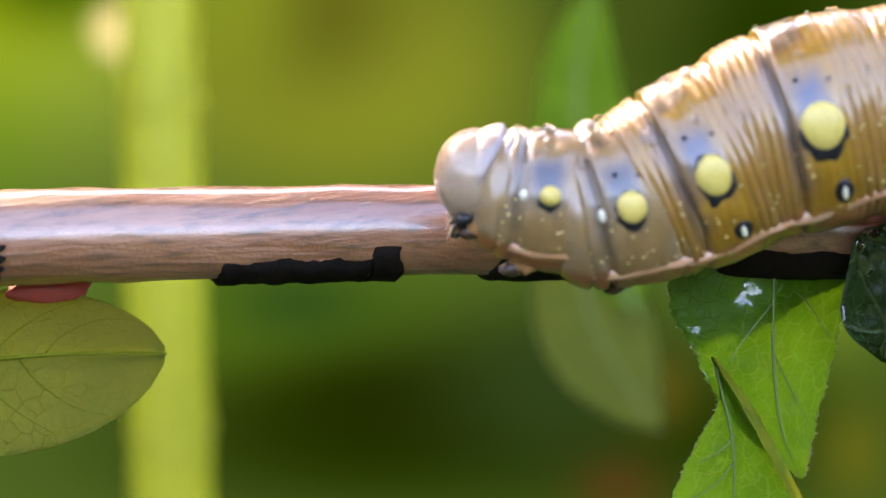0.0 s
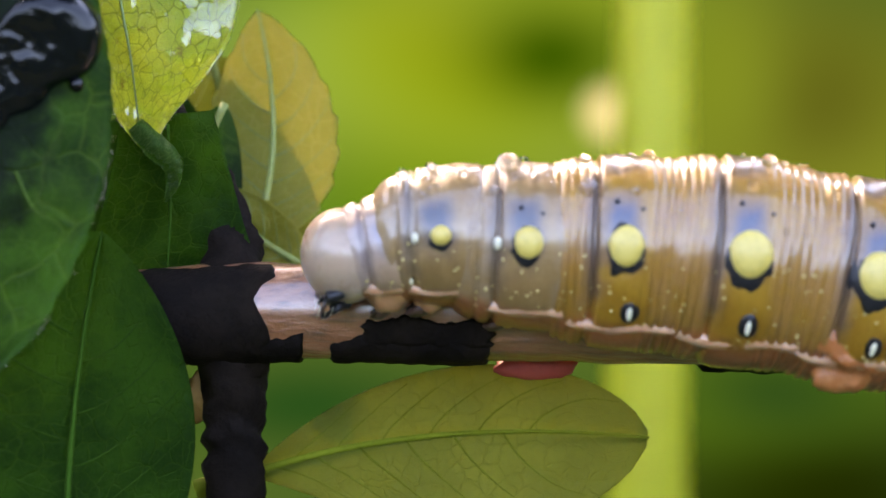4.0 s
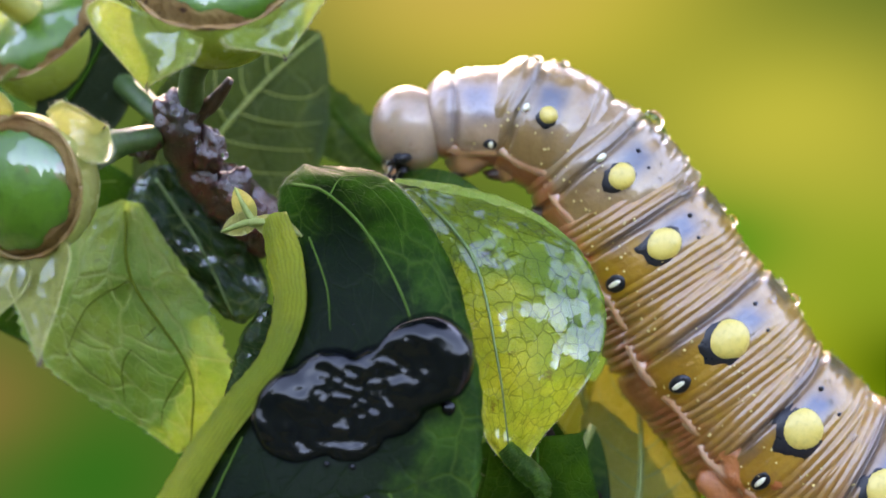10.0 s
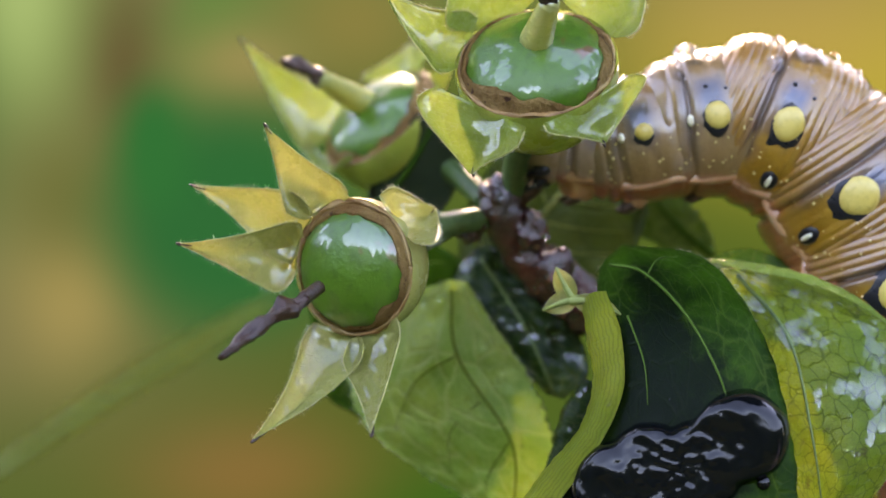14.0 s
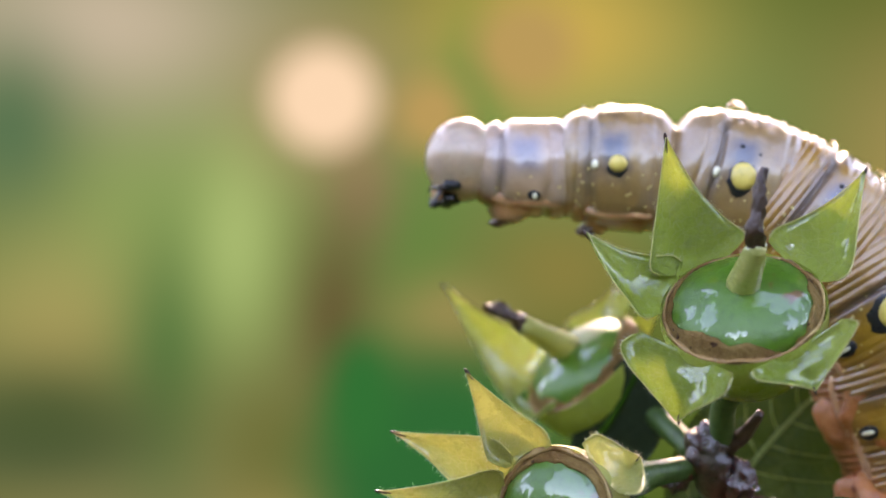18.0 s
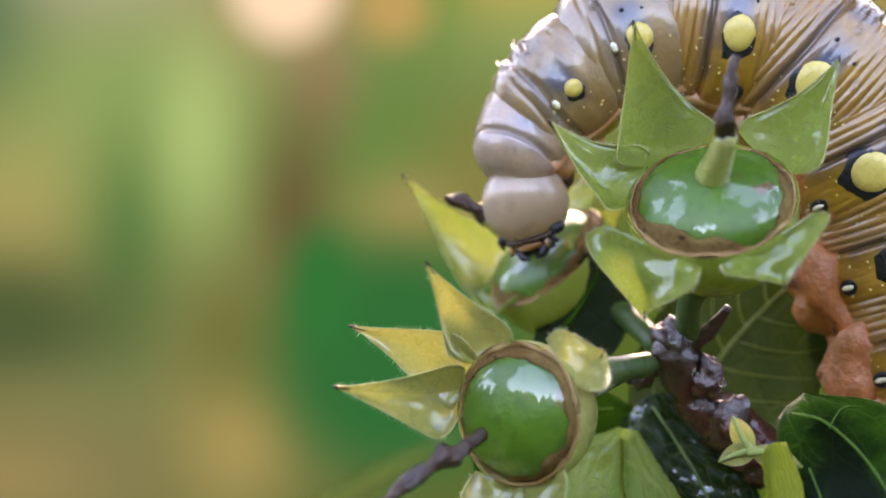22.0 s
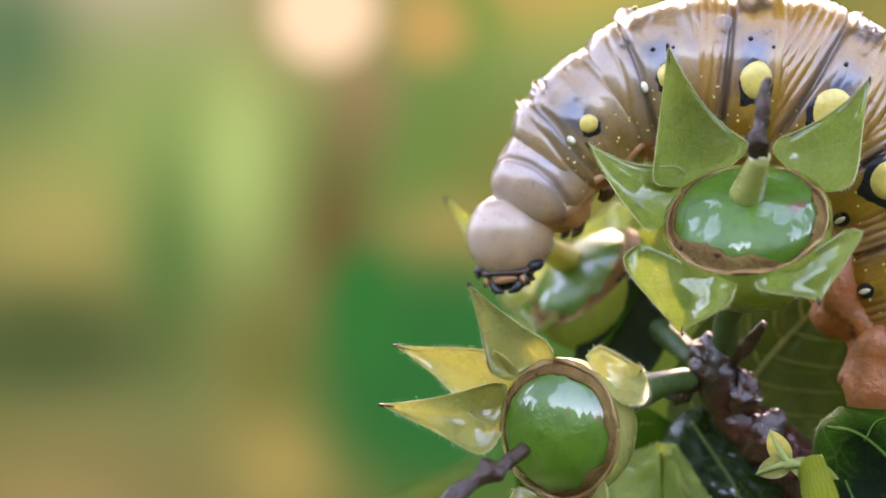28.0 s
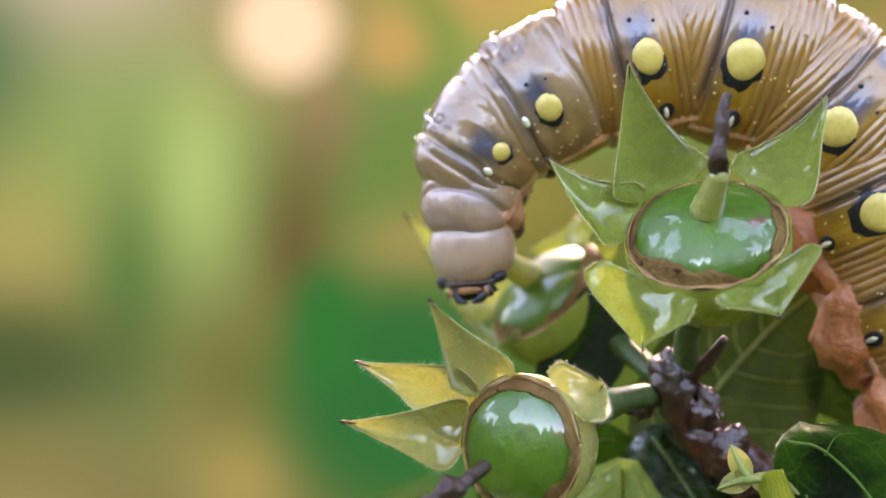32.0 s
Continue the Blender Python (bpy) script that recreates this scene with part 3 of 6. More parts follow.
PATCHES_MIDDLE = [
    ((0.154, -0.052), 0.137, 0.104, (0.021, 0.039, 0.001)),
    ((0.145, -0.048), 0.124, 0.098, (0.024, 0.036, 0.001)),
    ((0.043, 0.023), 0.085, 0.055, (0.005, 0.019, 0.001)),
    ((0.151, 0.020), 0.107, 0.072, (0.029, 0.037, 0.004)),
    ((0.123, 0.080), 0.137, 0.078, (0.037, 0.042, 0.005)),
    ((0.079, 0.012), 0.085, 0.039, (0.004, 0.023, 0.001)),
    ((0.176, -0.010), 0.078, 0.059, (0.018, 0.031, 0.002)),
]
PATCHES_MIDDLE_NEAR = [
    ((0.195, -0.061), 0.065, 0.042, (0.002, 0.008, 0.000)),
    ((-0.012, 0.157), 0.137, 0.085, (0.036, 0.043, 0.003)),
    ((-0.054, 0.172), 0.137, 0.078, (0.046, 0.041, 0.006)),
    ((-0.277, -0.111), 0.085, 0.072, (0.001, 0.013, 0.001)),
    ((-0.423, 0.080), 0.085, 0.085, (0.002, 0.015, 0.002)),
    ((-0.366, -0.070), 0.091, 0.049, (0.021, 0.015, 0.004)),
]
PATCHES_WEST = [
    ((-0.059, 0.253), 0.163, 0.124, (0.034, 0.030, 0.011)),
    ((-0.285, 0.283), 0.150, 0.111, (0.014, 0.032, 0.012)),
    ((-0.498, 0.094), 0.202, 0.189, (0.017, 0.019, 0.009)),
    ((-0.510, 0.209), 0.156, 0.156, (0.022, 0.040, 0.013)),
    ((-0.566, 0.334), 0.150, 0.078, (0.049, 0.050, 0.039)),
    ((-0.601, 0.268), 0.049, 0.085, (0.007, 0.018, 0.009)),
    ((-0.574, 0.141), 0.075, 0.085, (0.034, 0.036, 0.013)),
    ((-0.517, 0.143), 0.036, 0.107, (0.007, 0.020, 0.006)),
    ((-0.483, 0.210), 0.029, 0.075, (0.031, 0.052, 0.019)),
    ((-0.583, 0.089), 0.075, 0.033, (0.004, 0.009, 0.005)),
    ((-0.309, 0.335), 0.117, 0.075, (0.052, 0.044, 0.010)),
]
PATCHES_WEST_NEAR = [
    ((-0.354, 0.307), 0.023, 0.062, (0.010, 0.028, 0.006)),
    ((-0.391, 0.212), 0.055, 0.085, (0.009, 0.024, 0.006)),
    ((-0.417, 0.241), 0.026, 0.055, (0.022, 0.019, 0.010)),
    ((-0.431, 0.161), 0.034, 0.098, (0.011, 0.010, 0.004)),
    ((-0.303, 0.192), 0.065, 0.055, (0.021, 0.022, 0.006)),
    ((-0.366, 0.165), 0.042, 0.029, (0.028, 0.028, 0.010)),
    ((-0.460, 0.035), 0.042, 0.062, (0.034, 0.032, 0.011)),
    ((-0.557, 0.011), 0.062, 0.029, (0.004, 0.010, 0.005)),
    ((-0.578, 0.102), 0.098, 0.055, (0.006, 0.011, 0.004)),
    ((-0.571, 0.008), 0.104, 0.049, (0.025, 0.024, 0.010)),
    ((-0.463, 0.089), 0.049, 0.062, (0.013, 0.017, 0.005)),
]
BLADES = [
    ((-0.375, 0.077), 0.089, 0.088, (0.001, 0.015, 0.004)),
    ((-0.415, 0.118), 0.026, 0.049, (0.001, 0.017, 0.004)),
]
# blurred disc of a glint, painted on the sheet
DISCS_EAST = [
    ((0.229, -0.093), 0.017, 0.017, (0.115, 0.102, 0.050)),
]
# haze of light painted round the large west disc
HALOS = [
    ((-0.438, 0.296), 0.062, 0.066, (0.034, 0.031, 0.016)),
]
# blurred bright discs of light, painted on the sheet
DISCS_WEST = [
    ((-0.438, 0.294), 0.033, 0.037, (0.082, 0.072, 0.052)),
    ((-0.378, 0.285), 0.024, 0.026, (0.042, 0.034, 0.012)),
    ((-0.325, 0.326), 0.034, 0.034, (0.042, 0.034, 0.012)),
]
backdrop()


# ---- the twig ----
def twig():
    o = Vector((2.5, 149.1, -25.9))
    ob = thing("twig", o, "wet reddish brown twig with black patches and pale sheen", "twig")
    line = [Vector(p) - o for p in ((-45.3, 157.4, -28.2), (-16.7, 154.3, -27.5), (2.5, 149.1, -25.9), (19.3, 145.8, -25.7), (47.4, 141.6, -26.1), (64.6, 135.4, -26.1), (86.2, 128.7, -26.2), (123.2, 118.4, -27.3))]
    part("bark", tube(line, [3.3, 3.4, 3.35, 3.3, 3.3, 3.3], 20, 80, 0.07), BARK, ob)
    fine = spline(line, 400)

    def centre(x):
        k = max(i for i in range(len(fine) - 1) if fine[i].x + o.x <= x or i == 0)
        u = (x - o.x - fine[k].x) / max(fine[k + 1].x - fine[k].x, 1e-6)
        return fine[k].lerp(fine[k + 1], u)

    def stain_shade(x0, x1, low, high, seed):
        """A black patch with ragged ends between two places along the twig, crust and in one place shade; angles round
        from straight down.
        """
        bm = bmesh.new()
        rows = []
        for i in range(41):
            u = i / 40
            row = []
            for q in range(15):
                v = q / 14
                ragged = 0.7 if high > 2 else 0.35
                x = x0 + ragged * noise.noise((v * 5, seed, 0)) + (x1 - x0 + 1.5 * ragged * noise.noise((v * 5, seed, 5))) * u
                top = high + 0.14 * noise.noise((x * 0.4, seed, 2)) + 0.07 * noise.noise((x * 2.2, seed, 3))
                a = low + (top - low) * v
                edge = min(i, 40 - i, q, 14 - q)
                r = 3.72 + 0.16 * noise.noise((x * 0.9, a * 2.0, seed)) - (0.45 if edge == 0 else 0.06 if edge == 1 else 0)
                row.append((centre(x) + Vector((0, -math.sin(a), -math.cos(a))) * r) * MM)
            rows.append(row)
        grid_mesh(bm, rows)
        part("black_patch", bm, BARK_BLACK, ob, "matt black patch")

    for x0, x1, low, high, seed in STAIN_SHADES:
        stain_shade(x0, x1, low, high, seed)


# along x (mm) from and to, and round from below
STAIN_SHADES = [
    (8.4, 19.5, -0.9, 1.2, 1),
    (-9.0, 4.0, -0.9, 3.1, 2),
    (34.2, 45.0, -0.9, 1.12, 3),
    (44.9, 47.0, -0.9, 1.42, 4),
    (53.1, 65.6, -0.9, 1.3, 5),
    (67.8, 86.8, -0.9, 1.3, 6),
    # low shade on the damp twig by the fork, put in as black
    (-1.5, 6.6, -0.9, 1.2, 7),
    (10.6, 19.6, 1.0, 1.6, 8),
]
twig()


def main_stem():
    ob = thing("main_stem", (1.7, 150.2, -31.4), "blackish upright stem that forks off the twig", "stem")
    o = Vector((1.7, 150.2, -31.4))
    pts = [(2.0, 150.0, -60.0), (1.9, 150.0, -40.0), (1.8, 150.2, -33.0), (1.6, 150.6, -27.0), (1.2, 153.5, -20.0), (-2.6, 156.8, -13.0), (-7.0, 160.0, -6.0)]
    part("bark", tube([Vector(p) - o for p in pts], [2.3, 2.1, 2.2, 2.9, 2.0, 1.4, 1.0], 20, 80, 0.3), BARK_BLACK, ob)
    for k, p in enumerate(((3.6, 148.6, -25.8), (0.2, 148.4, -27.3), (2.8, 148.8, -29.3))):
        part("knot", ball(Vector(p) - o, 1.4, (1.2, 0.7, 1), 14, 10, 0.4, k), BARK_BLACK, ob)


main_stem()

# ---- leaves along the twig ----
leaf("leaf", (2.7, 152.2, -38.6), (15.2, 150.5, -34.0), (31.8, 148.0, -35.4), 7.0, 5.0, VIEW + Vector((0, 0, 0.35)), LEAF_OLIVE, "olive green oval leaf hanging under the twig", vein=VEIN_MOSS, stalk=[(-1.0, 151.7, -39.6)], seed=3, blunt=0.85)
blade_between("leaf", ((65.2, -24.0), (64.6, -30.9), (66.0, -33.9), (68.1, -37.8), (71.4, -41.5), (74.4, -44.2)), ((79.3, -24.0), (79.2, -29.5), (78.1, -33.6), (76.7, -38.2), (75.4, -42.3), (74.7, -44.3)),
              lambda z: 132.0 + 0.12 * (z + 30), 0.8, LEAF_FRESH, "fresh green toothed leaf hanging to a point below the twig", vein=VEIN_DARK, teeth=0.03, wave=0.6, seed=4, uv_size=(0.5, 0.36), fringe=0.25,
              veins=[((0.02, 0.55), (0.4, 0.52), (0.7, 0.5), (0.98, 0.5)), ((0.15, 0.53), (0.28, 0.75), (0.42, 0.92)), ((0.25, 0.52), (0.4, 0.3), (0.52, 0.1)), ((0.45, 0.52), (0.6, 0.7), (0.7, 0.88))])
folded = blade_between("leaf", ((66.9, -34.5), (67.5, -38.1), (65.8, -40.9), (64.1, -44.5), (63.3, -49.7)), ((67.1, -34.5), (69.8, -38.3), (72.2, -42.3), (74.2, -45.9), (76.2, -51.1)),
                       lambda z: 130.0, 0.7, LEAF_FRESH, "bright green leaf with a pale folded edge", vein=VEIN_DARK, teeth=0.02, wave=0.5, seed=5, uv_size=(0.4, 0.25), fringe=0.2,
                       veins=[((0.05, 0.5), (0.5, 0.45), (0.95, 0.4)), ((0.4, 0.47), (0.5, 0.3), (0.58, 0.1)), ((0.55, 0.46), (0.68, 0.3), (0.76, 0.1))])
part("folded_edge", ribbon([Vector(p) - folded.location / MM for p in ((66.9, 129.4, -34.4), (69.6, 129.2, -38.3), (72.0, 129.2, -42.3), (74.0, 129.2, -45.9), (76.0, 129.2, -51.1))], [0.15, 0.45, 0.55, 0.5, 0.4], VIEW + Vector((0.4, 0, 0.3)), 0.6), LEAF_RIM, folded, "pale yellow green folded edge")
blade_between("leaf", ((78.5, -25.1), (76.3, -26.3), (75.6, -29.9), (76.1, -32.8), (78.9, -35.1)), ((79.0, -25.0), (82.7, -26.7), (84.8, -30.6), (83.6, -33.8), (79.4, -35.3)), lambda z: 127.0, 1.6, LEAF_NET,
              "dark glossy rounded leaf beside the hanging leaf", vein=VEIN_DARK, wave=0.5, seed=6, uv_size=(0.25, 0.22), veins=[((0.05, 0.4), (0.5, 0.35), (0.95, 0.4))])
leaf("leaf", (3.2, 159.0, -22.5), (6.5, 160.7, -15.9), (4.0, 164.4, -5.1), 5.0, 5.2, VIEW, LEAF_YELLOW, "yellow green toothed leaf standing up from the fork", teeth=0.1, seed=7)
leaf("leaf", (8.0, 158.4, -24.4), (3.3, 158.3, -22.3), (-0.4, 157.5, -17.5), 2.6, 2.6, VIEW, LEAF_YELLOW, "yellowed lobed leaf under the fork", ripple=0.8, seed=8)
leaf("leaf", (0.4, 164.8, -8.4), (2.2, 164.7, -17.2), (7.4, 164.7, -26.0), 4.5, 4.5, VIEW, LEAF_OLIVE, "olive leaf behind the fork", ripple=0.3, seed=9)

# ---- leaves round the wet patch ----
def dark_depth(z):
    """Depth (mm) of the large leaf at a height: it hangs forward below and arches back over its top."""
    return 142 + 0.2 * (z + 8) + 0.042 * max(z + 4, 0) ** 2


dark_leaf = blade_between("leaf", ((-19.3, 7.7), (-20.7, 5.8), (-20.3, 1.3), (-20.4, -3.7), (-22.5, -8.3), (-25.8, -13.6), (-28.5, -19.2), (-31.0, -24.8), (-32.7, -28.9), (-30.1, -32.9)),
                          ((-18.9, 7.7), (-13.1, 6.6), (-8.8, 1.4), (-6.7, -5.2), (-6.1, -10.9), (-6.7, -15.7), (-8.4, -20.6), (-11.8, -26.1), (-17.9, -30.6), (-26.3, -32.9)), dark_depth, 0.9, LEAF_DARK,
                          "large dark green leaf with a rolled yellow margin, goo blot and painted shade", vein=VEIN_LEAF, teeth=0.015, seed=10, fringe=0.35,
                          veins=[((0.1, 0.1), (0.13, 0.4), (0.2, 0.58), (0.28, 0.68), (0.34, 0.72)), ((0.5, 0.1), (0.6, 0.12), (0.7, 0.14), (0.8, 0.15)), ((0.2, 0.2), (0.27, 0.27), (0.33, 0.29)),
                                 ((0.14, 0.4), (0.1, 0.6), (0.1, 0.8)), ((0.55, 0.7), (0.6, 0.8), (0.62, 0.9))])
rim_at = dark_leaf.location / MM
part("rolled_margin", ribbon([Vector(p) - rim_at for p in ((-20.7, 145.9, 3.7), (-19.7, 143.8, 0.8), (-19.2, 142.3, -2.5), (-20.3, 141.5, -5.9), (-22.3, 141.0, -8.6), (-24.5, 140.4, -11.6), (-26.5, 139.7, -15.0), (-27.8, 139.1, -18.0), (-29.2, 138.4, -21.3), (-30.2, 137.8, -24.7), (-32.0, 137.1, -28.0), (-33.0, 136.5, -30.9))],
                             [1.0, 1.35, 1.2, 0.95, 1.1, 1.25, 1.25, 1.2, 1.05, 0.85, 0.6, 0.2], VIEW + Vector((-0.3, 0, 0.2)), 0.55), LEAF_RIM, dark_leaf, "thick yellow green rolled edge")
BRACT = dict(veins=0, category="bract", group="bracts at the leaf base")
leaf("bract", (-22.3, 147.0, 3.4), (-23.0, 146.6, 4.5), (-23.6, 146.8, 5.9), 0.8, 0.8, VIEW, SEPAL_YELLOW, "small pale yellow bract pointing up", seed=31, **BRACT)
leaf("bract", (-22.0, 147.0, 3.6), (-23.2, 146.5, 3.4), (-24.6, 146.9, 2.8), 0.8, 0.8, VIEW, SEPAL_YELLOW, "small pale yellow bract beside the rolled margin", seed=32, **BRACT)
leaf("bract", (-22.4, 146.4, 3.4), (-20.8, 145.6, 3.7), (-18.7, 145.4, 2.4), 1.0, 0.6, VIEW, SEPAL_YELLOW, "long pale yellow bract lying over the leaf", seed=34, **BRACT)


def lime_depth(z):
    return 149.5 + 0.0125 * max(z + 14, 0) ** 2


lime = blade_between("leaf", ((-12.3, 6.0), (-11.4, 3.9), (-10.4, 0.6), (-9.1, -2.6), (-7.9, -5.9), (-7.0, -8.7), (-6.3, -11.9), (-4.6, -14.3)),
                     ((-10.6, 6.1), (-4.8, 4.6), (0.0, 1.9), (2.2, -2.2), (1.9, -6.2), (-0.4, -9.8), (-2.4, -12.1), (-3.5, -13.9)), lime_depth, 1.3, LEAF_LIME,
                     "wet lime green leaf with brown flecks and a curled tip", vein=VEIN_DARK, teeth=0.01, wave=0.5, seed=11, uv_size=(0.6, 0.32), fringe=0.16,
                     veins=[((0.05, 0.3), (0.3, 0.3), (0.6, 0.25), (0.9, 0.4))])
lime_at = lime.location / MM
part("curled_tip", ribbon([Vector(p) - lime_at for p in ((-4.9, 148.9, -12.6), (-3.6, 148.7, -14.0), (-2.4, 148.6, -15.2), (-2.3, 148.6, -16.6), (-2.9, 148.6, -18.0))], [0.7, 0.9, 0.85, 0.6, 0.12], VIEW + Vector((0.6, 0, 0)), 0.8), LEAF_GREEN, lime, "curled drip tip of the leaf")
part("folded_rim", ribbon([Vector(p) - lime_at for p in ((-12.7, 152.3, 6.5), (-9.2, 151.8, 5.9), (-5.9, 151.8, 5.1), (-2.6, 151.9, 3.7), (0.3, 151.6, 1.6))], [0.25, 0.5, 0.5, 0.35, 0.1], VIEW + Vector((0, 0, 1.2)), 0.5), LEAF_PALE, lime, "wet shining upper fold")
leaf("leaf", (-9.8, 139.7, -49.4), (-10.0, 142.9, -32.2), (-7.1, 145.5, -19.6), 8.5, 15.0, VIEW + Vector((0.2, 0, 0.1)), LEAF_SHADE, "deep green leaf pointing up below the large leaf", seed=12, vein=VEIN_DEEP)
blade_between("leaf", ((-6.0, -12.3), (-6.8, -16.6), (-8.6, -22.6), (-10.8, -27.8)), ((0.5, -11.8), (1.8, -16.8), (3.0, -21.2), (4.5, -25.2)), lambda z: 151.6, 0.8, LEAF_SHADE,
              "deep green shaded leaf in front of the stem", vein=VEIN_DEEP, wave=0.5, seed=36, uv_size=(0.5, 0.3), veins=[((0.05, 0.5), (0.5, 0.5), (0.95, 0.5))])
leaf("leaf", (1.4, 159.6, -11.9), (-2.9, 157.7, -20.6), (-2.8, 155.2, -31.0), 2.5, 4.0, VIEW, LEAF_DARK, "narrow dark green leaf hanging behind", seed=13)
# added leaf that fills the shade behind the fork with dark colour
leaf("leaf", (-6.3, 162.4, -32.0), (-6.8, 163.0, -21.4), (-1.5, 163.7, -11.7), 8.0, 7.0, VIEW, LEAF_SHADE, "dark leaf added behind the fork to stand for shade", vein=VEIN_DEEP, seed=33)
blade_between("leaf", ((-33.8, 5.5), (-38.3, 3.5), (-41.8, -1.1), (-40.6, -5.8), (-36.3, -9.4), (-32.5, -11.5), (-29.7, -13.6)),
              ((-32.2, 5.2), (-30.1, 1.9), (-27.8, -1.5), (-26.2, -4.9), (-25.5, -8.3), (-27.0, -11.2), (-28.8, -13.4)), lambda z: 156.3, 1.2, LEAF_PALE,
              "olive green netted leaf folded along a dark midrib", vein=VEIN_OLIVE, teeth=0.03, wave=0.8, seed=14, uv_size=(0.6, 0.5), fringe=0.4,
              veins=[((0.05, 0.5), (0.3, 0.66), (0.6, 0.76), (0.95, 0.85)), ((0.3, 0.64), (0.38, 0.4), (0.5, 0.2)), ((0.45, 0.7), (0.55, 0.45), (0.7, 0.2)), ((0.6, 0.74), (0.72, 0.5), (0.84, 0.3))])
blade_between("leaf", ((-31.9, 8.0), (-33.8, 5.7), (-32.1, 2.3), (-29.2, -0.7), (-26.2, -3.6)), ((-30.4, 8.2), (-27.6, 5.3), (-24.2, 1.9), (-22.9, -1.9), (-24.8, -4.0)), lambda z: 158.0 + 0.05 * z, 0.8, LEAF_NET,
              "dark wet leaf half with a pale net of veins", vein=VEIN_DARK, wave=0.9, seed=15, uv_size=(0.35, 0.3), veins=[((0.1, 0.4), (0.5, 0.5), (0.95, 0.5))])
teal = thing("leaf", (-21.9, 150.0, -2.9), "small rolled glossy blue green leaf behind the margin", "leaf", "leaves of the plant")
part("blade", ribbon([Vector(p) - Vector((-21.9, 150.0, -2.9)) for p in ((-21.7, 150.3, -2.4), (-22.7, 150.0, -4.9), (-23.5, 150.0, -7.1), (-25.0, 150.2, -9.4))], [0.5, 1.2, 1.1, 0.3], VIEW + Vector((-0.2, 0, 0.4)), 0.8), LEAF_NET, teal)
# stands in for the back capsule's cup, its shade put into the colour
leaf("leaf", (-41.5, 160.5, 11.5), (-37.5, 158.5, 12.5), (-34.2, 158.0, 20.5), 4.2, 2.6, VIEW + Vector((0.3, 0, 0.2)), CUP_SHADE, "dark slate green blade standing in for the shaded cup of the back capsule", seed=35, veins=0, vein=VEIN_DEEP)
leaf("leaf", (-13.9, 168.4, 7.6), (-17.5, 168.3, 9.9), (-21.1, 168.3, 16.0), 2.0, 2.6, VIEW, LEAF_MID, "small dark toothed leaf with a lit edge", teeth=0.25, seed=16, veins=0, vein=VEIN_DEEP, ripple=0.5)
leaf("leaf", (-13.5, 158.4, 6.5), (-9.6, 157.6, 6.9), (-5.8, 156.7, 4.1), 1.0, 1.3, VIEW, LEAF_GREEN, "small folded green leaf", seed=17)
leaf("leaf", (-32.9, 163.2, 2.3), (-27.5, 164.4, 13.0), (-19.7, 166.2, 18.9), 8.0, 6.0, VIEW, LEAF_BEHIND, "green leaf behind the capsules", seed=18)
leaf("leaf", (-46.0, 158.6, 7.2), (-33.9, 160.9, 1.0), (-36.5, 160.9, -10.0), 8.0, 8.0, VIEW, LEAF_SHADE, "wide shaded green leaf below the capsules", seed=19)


def wet_patch():
    """A black glossy spill of goo sagging on the dark leaf, one sheet of merged round lobes with a few beads below it."""
    o = Vector((-14.3, 141.6, -7.8))
    ob = thing("goo_patch", o, "black glossy wet goo lying on the dark leaf", "goo")
    lobes = ((4.4, 1.7, 3.25), (1.4, -0.4, 3.2), (-1.9, -0.7, 3.3), (-4.2, -1.9, 3.2), (-0.7, -2.5, 2.6))
    bm = bmesh.new()
    rows = []

    def inside(x, z):
        return any((x - u) ** 2 + (z - v) ** 2 < (w * (1 + 0.05 * noise.noise((x, z, w)))) ** 2 for u, v, w in lobes)

    reach = []
    for j in range(128):
        a, r = 2 * math.pi * j / 128, 0.5
        while inside(r * math.cos(a), r * math.sin(a) - 0.6) and r < 14:
            r += 0.08
        reach.append(r)
    for i in range(1, 61):
        r = i / 60
        ring = []
        for j in range(128):
            a = 2 * math.pi * j / 128
            far = (reach[j - 1] + reach[j] + reach[(j + 1) % 128]) / 3
            x, z = far * r * math.cos(a), far * r * math.sin(a) - 0.6
            lump = 0.5 * noise.noise((x * 0.28, z * 0.4, 1)) + 0.32 * abs(noise.noise((x * 0.55 + z * 0.3, z * 0.7, 4))) + 0.11 * noise.noise((x * 1.5, z * 2.1, 2))
            bed = dark_depth(z + o.z) - o.y - 0.9
            front = min(bed - 0.5, -1.9 - 0.06 * z) - 0.7 * lump
            ring.append(Vector((x, bed + (front - bed) * (1 - r ** 7) ** 0.5 + 0.3 * r ** 12, z)) * MM)
        rows.append(ring)
    vs = grid_mesh(bm, rows, True)
    bm.faces.new(vs[0])
    bmesh.ops.recalc_face_normals(bm, faces=bm.faces)
    part("spill", bm, GOO, ob)
    for k, (p, r) in enumerate((((-8.4, 141.0, -9.3), 0.5), ((-13.8, 139.7, -15.2), 0.25), ((-16.5, 140.0, -12.9), 0.2), ((-14.8, 140.0, -13.1), 0.22))):
        part("bead", ball(Vector(p) - o, r, (1, 0.8, 1), 14, 10, 0.1, k), GOO, ob)


wet_patch()

# ---- bits of colour by the twig ----
red = thing("petal", (23.4, 147.4, -29.9), "small faded red petal stuck under the twig", "petal")
part("petal_blade", ball((0, 0, 0), 2.9, (1.0, 0.25, 0.3), 18, 10, 0.4, 2), RED_BIT, red)
scrap = thing("dry_leaf_scrap", (-0.9, 150.8, -32.6), "orange dry scrap of leaf beside the stem", "leaf scrap")
